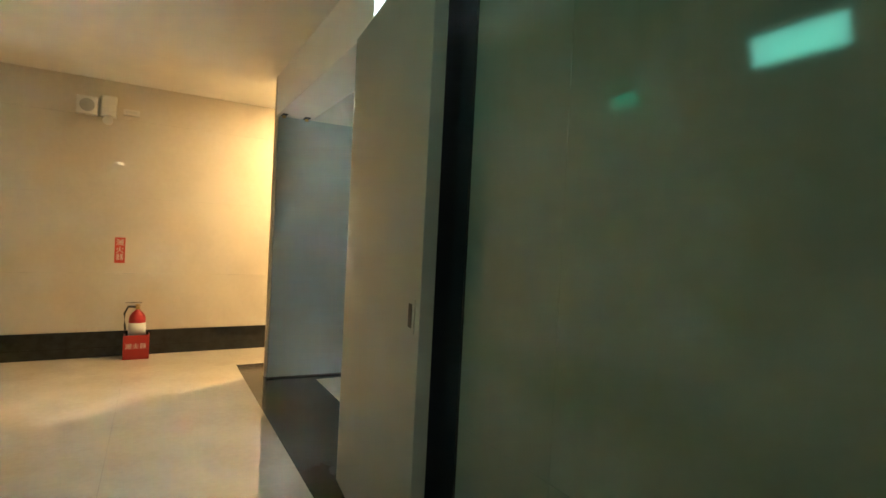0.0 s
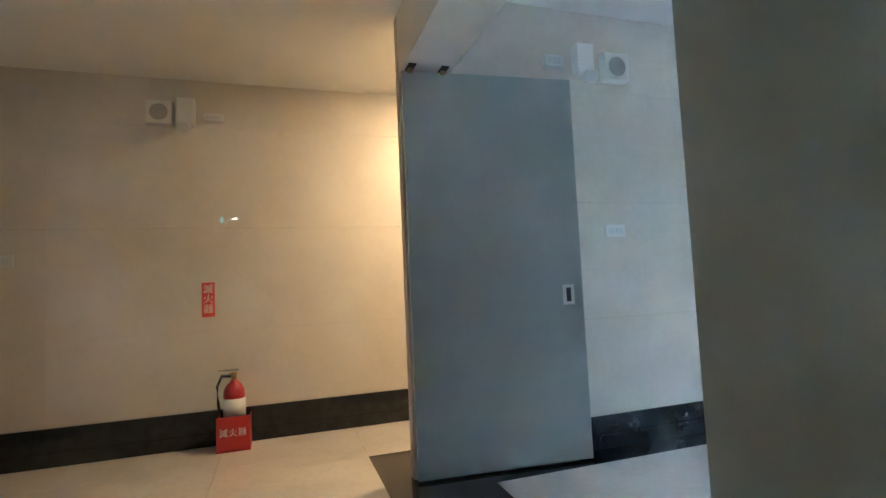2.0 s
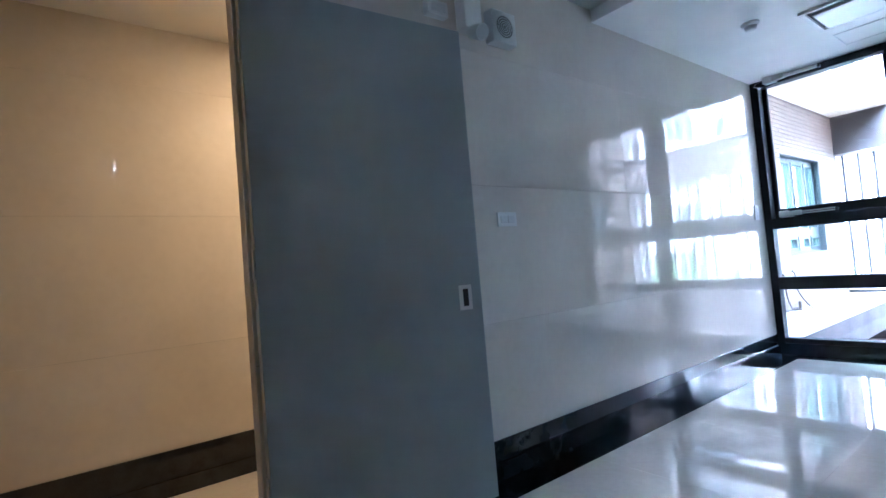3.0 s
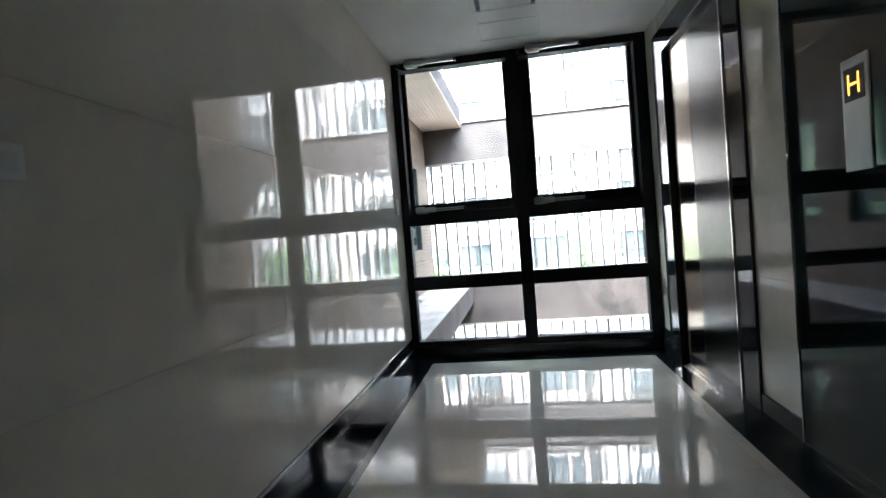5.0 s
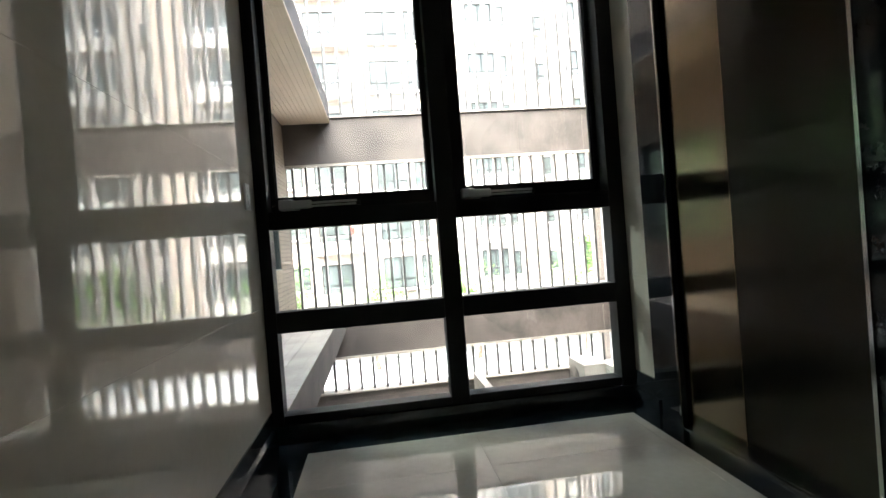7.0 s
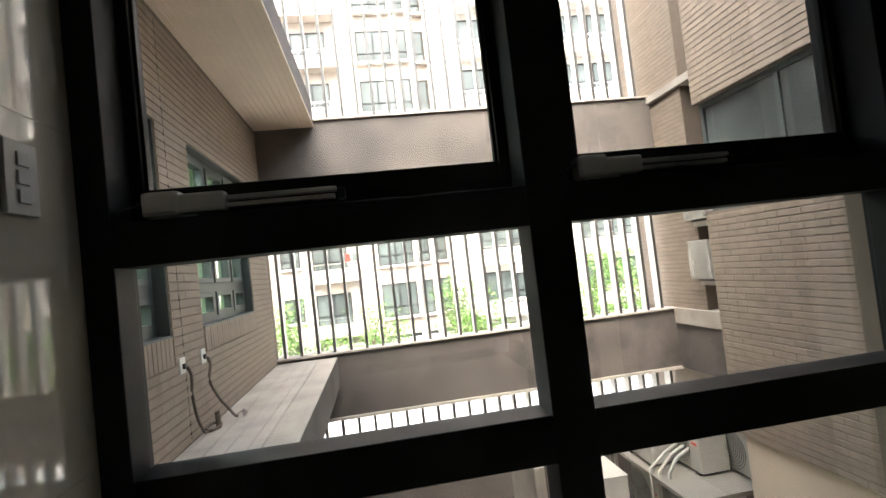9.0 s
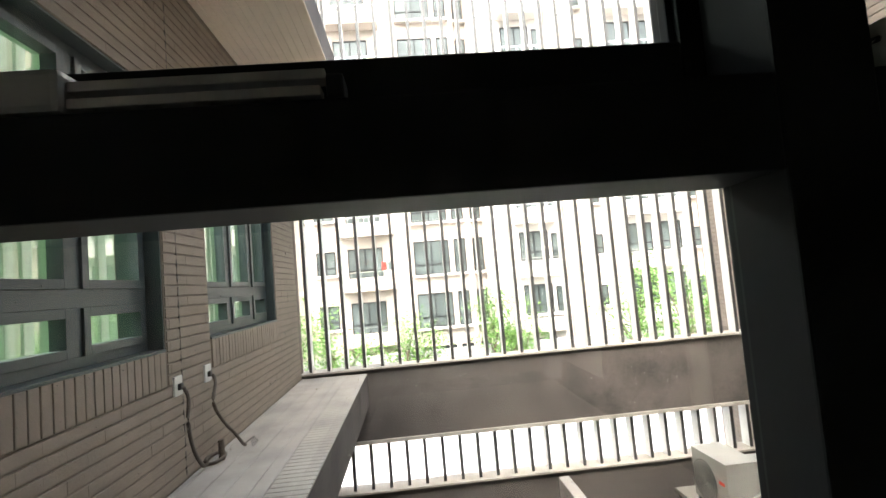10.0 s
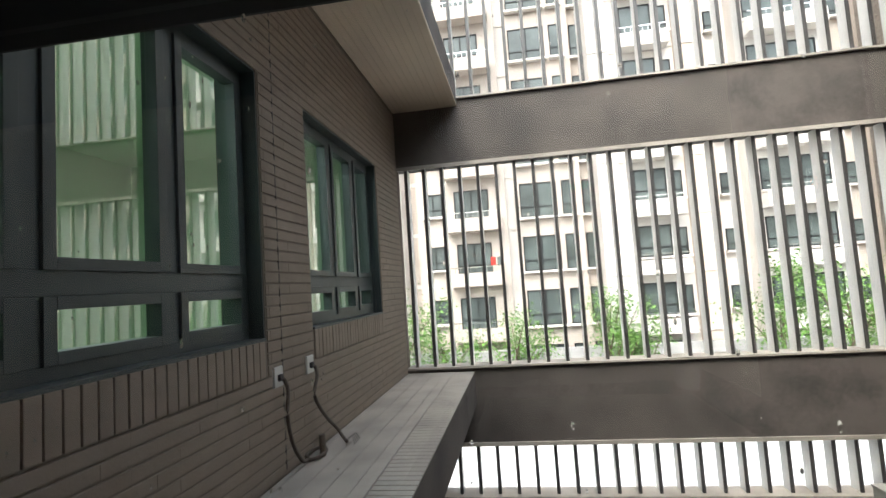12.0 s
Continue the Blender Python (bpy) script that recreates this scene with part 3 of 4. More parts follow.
# wall outlets with hoses
for k, (y, dy) in enumerate(((6.92, 0.10), (7.32, 0.13))):
    o = empty("drain_outlet", (XO, y, 0.57), "white wall outlet with a brown drain hose hanging onto the ledge", "drain hose", "drain hoses on the brick wall")
    solid("plate", M_PLASTIC, (XO, XO + 0.012, y - 0.045, y + 0.045, 0.525, 0.63), bevel=0.003, parent=o)
    solid("spout", M_BLACK, (XO + 0.012, XO + 0.03, y - 0.018, y + 0.018, 0.555, 0.59), bevel=0.004, parent=o)
    if k == 0:
        mid = [(XO + 0.035, 6.925, 0.565), (XO + 0.055, 6.93, 0.50), (XO + 0.06, 6.90, 0.375), (XO + 0.06, 6.95, 0.22), (XO + 0.055, 7.06, 0.10), (XO + 0.04, 7.15, 0.072)]
        mid += [(XO + 0.055 + 0.045 * math.sin(v), 7.25 - 0.10 * math.cos(v), 0.072 + 0.012 * v / 6) for v in (j * 0.5 for j in range(1, 13))]
    else:
        mid = [(XO + 0.035, 7.325, 0.565), (XO + 0.055, 7.31, 0.51), (XO + 0.06, 7.25, 0.40), (XO + 0.07, 7.38, 0.25), (XO + 0.085, 7.50, 0.15), (XO + 0.13, 7.50, 0.085), (XO + 0.16, 7.47, 0.072)]
    pts = []
    for j in range(len(mid) - 1):
        p0, p1, p2, p3 = (Vector(mid[max(0, min(len(mid) - 1, j + q))]) for q in (-1, 0, 1, 2))
        for w in (0.0, 0.25, 0.5, 0.75):
            pts.append(0.5 * (2 * p1 + (p2 - p0) * w + (2 * p0 - 5 * p1 + 4 * p2 - p3) * w * w + (3 * p1 - 3 * p2 + p3 - p0) * w ** 3))
    pts.append(Vector(mid[-1]))
    part("hose", tube(bmesh.new(), pts, 0.0105, 8), M_CORD, o, smooth=True)
    if k == 1:
        e = pts[-1]
        for j in range(4):
            part("loose_wire", tube(bmesh.new(), [(e[0], e[1], e[2] + 0.012), (e[0] + 0.03, e[1] + 0.02 + 0.02 * j, e[2] + 0.03), (e[0] + 0.06, e[1] - 0.03 + 0.035 * j, ZL + 0.012)], 0.004, 6), M_PIPE, o)
pipe = empty("drain_stub", (XO + 0.085, 7.27, ZL), "short dark drain stub standing on the ledge", "drain pipe")
part("stub", cyl(bmesh.new(), (XO + 0.085, 7.27, ZL - 0.005), (XO + 0.085, 7.27, ZL + 0.12), 0.018), M_CORD, pipe)

# ---- the far side of the street ----
GZ = -5.6
ground = struct("ground", M_ASPHALT, (-400, 400, 10.2, 800, GZ - 0.3, GZ), label="asphalt street ground between the buildings", category="ground")
ground_well = struct("ground_well", M_ASPHALT, (-400, 400, -400, 10.2, GZ - 0.3, GZ - 0.002), label="ground under and behind the building", category="ground")
pavement = struct("pavement", M_PAVE, (-60, 80, 12.5, 32.5, GZ, GZ + 0.12), label="pale wet paved yard before the apartment block", category="pavement")
podium = struct("podium_wall", M_FACADE4, (-40, 60, 31.0, 31.4, GZ, -2.6), label="grey concrete garden wall in front of the apartment block", category="wall", bevel=0.03)
YF = 34.0
PITCH = 3.1


def apt_window(bld, x0, x1, z0, z1, y, sill=False, cols=2):
    w = new("window")
    w.parent = bld
    w.matrix_parent_inverse = bld.matrix_world.inverted()
    w.location = ((x0 + x1) / 2, y, z0)
    bpy.context.view_layer.update()
    f = 0.07
    fr = [(x0, x0 + f, y - 0.04, y + 0.05, z0, z1), (x1 - f, x1, y - 0.04, y + 0.05, z0, z1), (x0, x1, y - 0.04, y + 0.05, z0, z0 + f), (x0, x1, y - 0.04, y + 0.05, z1 - f, z1)]
    for c in range(1, cols):
        xx = x0 + (x1 - x0) * c / cols
        fr.append((xx - f / 2, xx + f / 2, y - 0.045, y + 0.05, z0 + f, z1 - f))
    zz = z0 + (z1 - z0) * 0.3
    fr.append((x0 + f, x1 - f, y - 0.035, y + 0.045, zz - f / 2, zz + f / 2))
    solid("frame", M_FRAME, *fr, parent=w)
    solid("pane", M_FARGLASS, (x0 + f, x1 - f, y, y + 0.02, z0 + f, z1 - f), parent=w)
    if sill:
        solid("sill", M_FACADE2, (x0 - 0.1, x1 + 0.1, y - 0.35, y, z0 - 0.12, z0), parent=w)


bpy.context.view_layer.update()
# bays: x range, how far they stand out, wall material, windows as (x0, x1, sill, height, columns), balcony
BAYS = (
    (-26.0, -8.3, 0.0, M_FACADE, ((-23, -20.5, 0.9, 1.5, 2), (-17, -14.5, 0.9, 1.5, 2), (-11.2, -9.6, 0.9, 1.5, 2)), None),
    (-8.3, -6.0, 1.2, M_FACADE2, ((-7.9, -6.7, 0.9, 1.4, 1),), None),
    (-6.0, -5.1, 0.0, M_FACADE, (), None),
    (-5.1, 0.1, 0.9, M_FACADE, ((-4.7, -3.6, 0.9, 1.35, 2), (-2.9, -0.9, 0.5, 1.8, 2)), (-3.3, -0.2)),
    (0.1, 0.7, 0.0, M_FACADE2, (), None),
    (0.7, 4.4, 0.4, M_FACADE, ((0.9, 3.0, 0.5, 2.0, 2), (3.3, 4.0, 0.5, 2.0, 1)), None),
    (4.4, 5.2, 0.0, M_FACADE, ((4.5, 5.1, 0.5, 2.0, 1),), None),
    (5.2, 6.3, 1.6, M_FACADE2, (), None),
    (6.3, 9.8, 1.2, M_FACADE2, ((7.1, 8.8, 0.8, 1.7, 2), (9.0, 9.6, 0.8, 1.5, 1)), (6.9, 9.4)),
    (9.8, 11.3, 1.5, M_FACADE3, (), None),
    (11.3, 13.0, 0.2, M_FACADE2, ((11.9, 12.5, 0.9, 1.2, 1),), None),
    (13.0, 17.6, 1.2, M_FACADE2, ((13.5, 15.1, 0.8, 1.7, 2), (15.5, 16.9, 0.8, 1.7, 2)), (13.4, 17.2)),
    (17.6, 19.4, 0.0, M_FACADE, ((18.1, 18.9, 0.9, 1.2, 1),), None),
    (19.4, 24.0, 1.0, M_FACADE, ((20.0, 21.8, 0.8, 1.6, 2), (22.2, 23.5, 0.8, 1.6, 2)), (19.8, 23.7)),
    (24.0, 40.0, 0.2, M_FACADE3, ((25, 27, 0.8, 1.5, 2), (29, 31, 0.8, 1.5, 2), (34, 36, 0.8, 1.5, 2)), None),
)
Z0 = -5.2
apt = tagged(empty("apartment_building", (6, YF, GZ), "cream and white apartment block with many dark-framed windows and balconies", "apartment building"), kind="structure")
for x0, x1, d, mt, wins, balc in BAYS:
    yb = YF - d
    solid("wall", mt, (x0, x1, yb, YF + 6, GZ, 26.0), parent=apt)
    for k in range(9):
        z = Z0 + k * PITCH
        for a, b, s, h, c in wins:
            apt_window(apt, a, b, z + s, z + s + h, yb - 0.02, sill=True, cols=c)
        if balc and k:
            solid("balcony", mt, (balc[0], balc[1], yb - 0.9, yb - 0.78, z - 0.15, z + 0.6), (balc[0], balc[1], yb - 0.78, yb, z - 0.15, z), (balc[0], balc[0] + 0.12, yb - 0.78, yb, z, z + 0.6), (balc[1] - 0.12, balc[1], yb - 0.78, yb, z, z + 0.6), parent=apt)
            solid("rail", M_CHROME, (balc[0], balc[1], yb - 0.86, yb - 0.82, z + 0.9, z + 0.94), *[(balc[0] + i * 0.3, balc[0] + i * 0.3 + 0.02, yb - 0.85, yb - 0.83, z + 0.6, z + 0.9) for i in range(1, int((balc[1] - balc[0]) / 0.3))], parent=apt)
        if not wins or d > 1:
            solid("band", M_FACADE2, (x0, x1, yb - 0.06, yb, z - 0.1, z + 0.12), parent=apt)


laundry = empty("laundry", (-0.8, 32.1, 1.9), "red and blue laundry hanging over a balcony", "laundry")
for x, c in ((-1.3, M_FARGLASS), (-0.95, M_RED), (-0.6, M_FARGLASS)):
    solid("cloth", c, (x, x + 0.28, 32.12, 32.15, 1.95, 2.4), bevel=0.01, parent=laundry)


def tree(at, h, spread, seed, label):
    rnd = random.Random(seed)
    t = empty("tree", at, label, "tree", "trees along the apartment block")
    bm = bmesh.new()
    n = 7
    trunk = [(at[0] + 0.1 * math.sin(i * 1.3 + seed), at[1] + 0.08 * math.cos(i + seed), at[2] + h * 0.7 * i / n) for i in range(n + 1)]
    tube(bm, trunk, [0.13 * (1 - 0.75 * i / n) for i in range(n + 1)], 8)
    tips = []
    for i in range(9):
        b = Vector(trunk[2 + i % 5])
        a = rnd.uniform(0, 6.28)
        L = spread * rnd.uniform(0.5, 1.0)
        e = b + Vector((math.cos(a) * L, math.sin(a) * L, rnd.uniform(0.25, 0.5) * h))
        tube(bm, [b, (b + e) / 2 + Vector((0, 0, 0.15)), e], [0.045, 0.03, 0.012], 6)
        tips += [e, (b + e) / 2]
    part("trunk", bm, M_BARK, t)
    tips.append(Vector(trunk[-1]))
    vs, fs = [], []
    for i in range(2600):
        c = rnd.choice(tips) + Vector((rnd.gauss(0, spread * 0.24), rnd.gauss(0, spread * 0.24), rnd.gauss(0, spread * 0.22)))
        s = rnd.uniform(0.05, 0.12)
        q = Euler((rnd.uniform(-1, 1), rnd.uniform(-1, 1), rnd.uniform(0, 6.28)))
        k = len(vs)
        for p in ((-s, 0, 0), (0, -s * 0.45, 0.01), (s, 0, 0), (0, s * 0.45, 0.01)):
            v = Vector(p)
            v.rotate(q)
            vs.append(tuple(c + v))
        fs.append((k, k + 1, k + 2, k + 3))
    me = bpy.data.meshes.new("crown")
    me.from_pydata(vs, [], fs)
    me.materials.append(M_LEAVES)
    cr = new("crown", me)
    cr.parent = t
    cr.matrix_parent_inverse = t.matrix_world.inverted()
    return t


for i, (x, y, h, s) in enumerate(((-8.5, 28.5, 4.6, 1.9), (-5.2, 27.5, 5.2, 1.6), (-3.2, 28.5, 3.8, 1.3), (0.2, 29, 3.6, 1.3), (4.4, 28, 5.0, 1.3), (5.8, 29, 3.6, 1.0), (11.5, 28, 5.2, 1.6), (13.6, 27, 5.8, 1.8), (15.6, 28, 4.8, 1.5), (19.5, 28, 4.6, 1.6), (-12, 29, 4.8, 1.8), (23.5, 28, 4.4, 1.5))):
    tree((x, y, GZ), h + 1.2, s * 1.15, i, "small street tree with light green airy crown" if h < 5 else "taller street tree with bright green crown")

# ---- things in the corridor ----
XW = -1.08


def speaker_box(axis, at, along, z, s=0.15, label="white square wall speaker with a round grille"):
    """A square box on a wall; axis x looks to +x."""
    x, y = at
    o = empty("wall_speaker", (x, along, z), label, "speaker")
    solid("housing", M_PLASTIC, (x, x + 0.06, along - s / 2, along + s / 2, z - s / 2, z + s / 2), bevel=0.008, parent=o)
    part("grille_disc", cyl(bmesh.new(), (x + 0.058, along, z), (x + 0.0605, along, z), s * 0.36, s * 0.36, 28), M_GRILLE, o, "dark round mesh")
    bm = bmesh.new()
    for k in range(1, 6):
        r = s * 0.07 * k
        tube(bm, [(x + 0.061, along + r * math.cos(a), z + r * math.sin(a)) for a in (i * math.pi / 10 for i in range(21))], 0.0025, 4)
    part("grille", bm, M_GREYPL, o, "grey round grille")
    return o


def emergency_lamp(x, along, z):
    o = empty("emergency_lamp", (x, along, z), "white wall emergency lamp with a small tilted head", "emergency lamp")
    solid("housing", M_PLASTIC, (x, x + 0.07, along - 0.055, along + 0.055, z - 0.07, z + 0.11), bevel=0.01, parent=o)
    bm = bmesh.new()
    cyl(bm, (x + 0.05, along, z - 0.075), (x + 0.12, along, z - 0.105), 0.03, 0.038, 20)
    part("lamp_head", bm, M_PLASTIC, o, smooth=False)
    part("lens", cyl(bmesh.new(), (x + 0.119, along, z - 0.1046), (x + 0.123, along, z - 0.1063), 0.032, 0.032, 20), M_GREYPL, o, "pale lamp lens")
    return o


def small_box(name, x, y0, y1, z0, z1, label, cat, d=0.04):
    o = empty(name, (x, (y0 + y1) / 2, z0), label, cat)
    solid("housing", M_PLASTIC, (x, x + d, y0, y1, z0, z1), bevel=0.005, parent=o)
    solid("cover", M_GREYPL, (x + d, x + d + 0.004, y0 + 0.018, y1 - 0.018, z0 + 0.015, z1 - 0.015), bevel=0.002, parent=o)
    return o


speaker_box("x", (XW, 0), -1.30, 2.10, 0.15)
emergency_lamp(XW, -1.15, 2.09)
small_box("alarm_box", XW, -1.05, -0.93, 2.065, 2.115, "small white box beside the emergency lamp", "alarm box")
small_box("socket_box", 0.0, 0.84, 0.955, 2.135, 2.205, "small white box beside the emergency lamp", "alarm box")
emergency_lamp(0.0, 1.085, 2.17)
speaker_box("x", (0.0, 0), 1.30, 2.165, 0.165)


def switch_plate(name, x, y0, y1, z0, z1, n, label, cat="switch"):
    o = empty(name, (x, (y0 + y1) / 2, z0), label, cat)
    solid("plate", M_PLASTIC, (x, x + 0.01, y0, y1, z0, z1), bevel=0.002, parent=o)
    for i in range(n):
        if y1 - y0 > z1 - z0:
            w = (y1 - y0 - 0.03) / n
            solid("rocker", M_GREYPL, (x + 0.01, x + 0.014, y0 + 0.015 + i * w + 0.003, y0 + 0.015 + (i + 1) * w - 0.003, z0 + 0.018, z1 - 0.018), bevel=0.001, parent=o)
        else:
            h = (z1 - z0 - 0.03) / n
            solid("rocker", M_GREYPL, (x + 0.01, x + 0.014, (y0 + y1) / 2 - 0.014, (y0 + y1) / 2 + 0.014, z0 + 0.015 + i * h + 0.004, z0 + 0.015 + (i + 1) * h - 0.004), bevel=0.001, parent=o)
    return o


switch_plate("light_switch", 0.0, 1.185, 1.315, 1.17, 1.24, 2, "white double light switch on the glossy tile wall")
switch_plate("vent_switch", 0.0, 4.285, 4.365, 1.19, 1.315, 3, "white upright switch plate for the window vents")
switch_plate("corridor_switch", XW, -2.17, -2.06, 1.15, 1.22, 2, "white light switch on the corridor wall")
ph = empty("door_phone", (XW, -2.42, 1.28), "small dark wall box on the corridor wall", "wall phone")
solid("housing", M_BLACK, (XW, XW + 0.035, -2.47, -2.37, 1.27, 1.43), bevel=0.005, parent=ph)

# fire extinguisher on its red stand and the sign above
st = empty("extinguisher_stand", (XW + 0.1, -0.885, 0), "red metal floor stand with white lettering at the skirting", "stand")
solid("front_plate", M_RED, (XW + 0.19, XW + 0.2, -0.98, -0.79, 0.0, 0.205), bevel=0.003, parent=st)
solid("base_plate", M_RED, (XW + 0.02, XW + 0.2, -0.98, -0.79, 0.0, 0.01), parent=st)
solid("side_plate", M_RED, (XW + 0.02, XW + 0.19, -0.98, -0.973, 0.01, 0.19), parent=st)
solid("side_plate", M_RED, (XW + 0.02, XW + 0.19, -0.797, -0.79, 0.01, 0.19), parent=st)
ex = empty("fire_extinguisher", (XW + 0.1, -0.885, 0.01), "red fire extinguisher with white label in its stand", "fire extinguisher")
ec = (XW + 0.1, -0.885, 0.0)
part("cylinder", lathe(bmesh.new(), [(0.05, 0.012), (0.062, 0.025), (0.064, 0.05), (0.064, 0.32), (0.058, 0.355), (0.04, 0.385), (0.02, 0.40), (0.018, 0.41)], ec), M_RED, ex, smooth=True)
part("label", lathe(bmesh.new(), [(0.0652, 0.19), (0.0652, 0.30)], ec), M_PLASTIC, ex, "white instruction label", smooth=True)
part("valve", cyl(bmesh.new(), (ec[0], ec[1], 0.405), (ec[0], ec[1], 0.455), 0.016), M_BRASS, ex)
solid("lever", M_CHROME, (ec[0] - 0.012, ec[0] + 0.012, ec[1] - 0.09, ec[1] + 0.03, 0.466, 0.474), bevel=0.002, parent=ex)
solid("carry_handle", M_CHROME, (ec[0] - 0.01, ec[0] + 0.01, ec[1] - 0.075, ec[1] + 0.02, 0.44, 0.447), bevel=0.002, parent=ex)
part("gauge", cyl(bmesh.new(), (ec[0] + 0.015, ec[1], 0.43), (ec[0] + 0.03, ec[1], 0.43), 0.014), M_BRASS, ex)
part("hose", tube(bmesh.new(), [(ec[0], ec[1] - 0.015, 0.43), (ec[0] + 0.01, ec[1] - 0.07, 0.435), (ec[0] + 0.02, ec[1] - 0.095, 0.38), (ec[0] + 0.02, ec[1] - 0.09, 0.28), (ec[0] + 0.02, ec[1] - 0.085, 0.24)], 0.008), M_BLACK, ex, smooth=True)


def lettering(text, at, size, mt, parent, upright=True):
    """Characters one below another or in a row on a wall that looks to +x."""
    for i, ch in enumerate(text):
        cu = bpy.data.curves.new("character", "FONT")
        cu.body, cu.size, cu.extrude, cu.align_x, cu.align_y = ch, size, 0.0005, "CENTER", "CENTER"
        cu.materials.append(mt)
        ob = new("character", cu)
        ob.parent = parent
        ob.matrix_parent_inverse = parent.matrix_world.inverted()
        off = (0, 0, -i * size * 1.02) if upright else (0, i * size * 1.05, 0)
        ob.matrix_basis = Matrix.Translation(Vector(at) + Vector(off)) @ pose(0, 0, 0, 90, 0, 90)


sg = empty("extinguisher_sign", (XW, -1.03, 0.8), "red sticker with white characters above the extinguisher", "sign")
solid("sticker", M_SIGNRED, (XW, XW + 0.002, -1.075, -0.998, 0.80, 1.02), parent=sg)
lettering("滅火器", (XW + 0.0025, -1.0365, 0.975), 0.062, M_SIGNWHITE, sg)
lettering("滅火器", (XW + 0.2005, -0.94, 0.11), 0.05, M_SIGNWHITE, st, upright=False)

# fire cabinet on the south wall
YS = -2.25
cab = empty("fire_hose_cabinet", (0.1, YS, 0.1), "white steel fire hose cabinet set on the pale wall", "cabinet")
solid("body", M_PLASTIC, (-0.47, 0.6, YS, YS + 0.03, 0.1, 1.70), bevel=0.006, parent=cab)
solid("door", M_PLASTIC, (-0.44, 0.57, YS + 0.03, YS + 0.042, 0.13, 1.67), bevel=0.004, parent=cab)
solid("alarm_plate", M_GREYPL, (-0.28, 0.12, YS + 0.042, YS + 0.046, 1.28, 1.5), bevel=0.002, parent=cab)
part("alarm_button", cyl(bmesh.new(), (-0.03, YS + 0.046, 1.39), (-0.03, YS + 0.062, 1.39), 0.045, 0.04, 24), M_RED, cab, "round red alarm button")
part("alarm_lamp", cyl(bmesh.new(), (-0.2, YS + 0.046, 1.39), (-0.2, YS + 0.075, 1.39), 0.03, 0.022, 20), M_CHROME, cab)
for i, ch in enumerate("消火栓"):
    cu = bpy.data.curves.new("character", "FONT")
    cu.body, cu.size, cu.extrude, cu.align_x, cu.align_y = ch, 0.085, 0.0005, "CENTER", "CENTER"
    cu.materials.append(M_BLACK)
    ob = new("character", cu)
    ob.parent = cab
    ob.matrix_parent_inverse = cab.matrix_world.inverted()
    ob.matrix_basis = Matrix.Translation((-0.10, YS + 0.0425, 1.03 - i * 0.11)) @ pose(0, 0, 0, 90, 0, 180)
solid("latch", M_CHROME, (0.5, 0.54, YS + 0.042, YS + 0.06, 0.85, 0.95), bevel=0.003, parent=cab)

# exit signs
for at, d in (((3.0, -1.42, 1.98), 1), ((1.45, -2.22, 2.23), 1)):
    e = empty("exit_sign", at, "lit green exit sign box" + (" hanging from the ceiling" if at[1] > -2 else " on the wall"), "exit sign")
    solid("case", M_PLASTIC, (at[0] - 0.19, at[0] + 0.19, at[1] - 0.03, at[1] + 0.03, at[2] - 0.09, at[2] + 0.09), bevel=0.005, parent=e)
    solid("lit_face", M_GREENGLOW, (at[0] - 0.125, at[0] + 0.125, at[1] + 0.03, at[1] + 0.033, at[2] - 0.05, at[2] + 0.05), parent=e)
    if at[1] > -2:
        for s in (-1, 1):
            solid("hanger", M_CHROME, (at[0] + s * 0.12 - 0.005, at[0] + s * 0.12 + 0.005, at[1] - 0.005, at[1] + 0.005, at[2] + 0.09, HC), parent=e)

# lamps on the corridor ceiling; the one at x 5.4 is added for fill
for x, y in ((-0.40, 0.70), (5.4, -1.4)):
    o = empty("ceiling_lamp", (x, y, HC), "small round warm ceiling downlight, out of view", "ceiling lamp")
    part("rim", lathe(bmesh.new(), [(0.10, -0.012), (0.115, 0.0)], (x, y, HC)), M_PLASTIC, o)
    part("diffuser", cyl(bmesh.new(), (x, y, HC - 0.016), (x, y, HC - 0.012), 0.085, 0.085, 24), M_WARMLAMP, o)

# ---- things in the lobby ----
v = empty("ceiling_vent", (0.95, 3.5, H2), "square white ceiling air vent with a dark slot frame", "air vent")
solid("vent_frame", M_PLASTIC, (0.74, 1.17, 3.27, 3.30, H2 - 0.02, H2), (0.74, 1.17, 3.70, 3.73, H2 - 0.02, H2), (0.74, 0.77, 3.30, 3.70, H2 - 0.02, H2), (1.14, 1.17, 3.30, 3.70, H2 - 0.02, H2), bevel=0.003, parent=v)
solid("backing", M_BLACK, (0.77, 1.14, 3.30, 3.70, H2 - 0.004, H2 - 0.001), parent=v)
solid("cover_plate", M_GREYPL, (0.80, 1.11, 3.33, 3.67, H2 - 0.03, H2 - 0.01), bevel=0.004, parent=v)
s = empty("smoke_detector", (0.52, 3.13, H2), "white round smoke detector on the ceiling", "smoke detector")
part("base", lathe(bmesh.new(), [(0.045, -0.02), (0.055, -0.01), (0.055, 0.0)], (0.52, 3.13, H2)), M_PLASTIC, s, smooth=True)
part("sensor_head", lathe(bmesh.new(), [(0.02, -0.05), (0.034, -0.045), (0.038, -0.02)], (0.52, 3.13, H2)), M_PLASTIC, s, smooth=True)
h = empty("ceiling_hatch", (0.97, 4.25, H2), "flush ceiling access hatch with a thin dark gap", "hatch")
solid("gap_frame", M_GREYPL, (0.76, 1.18, 4.24, 4.248, H2 - 0.003, H2), (0.76, 1.18, 3.93, 3.938, H2 - 0.003, H2), (0.76, 0.766, 3.94, 4.24, H2 - 0.003, H2), (1.174, 1.18, 3.94, 4.24, H2 - 0.003, H2), parent=h)


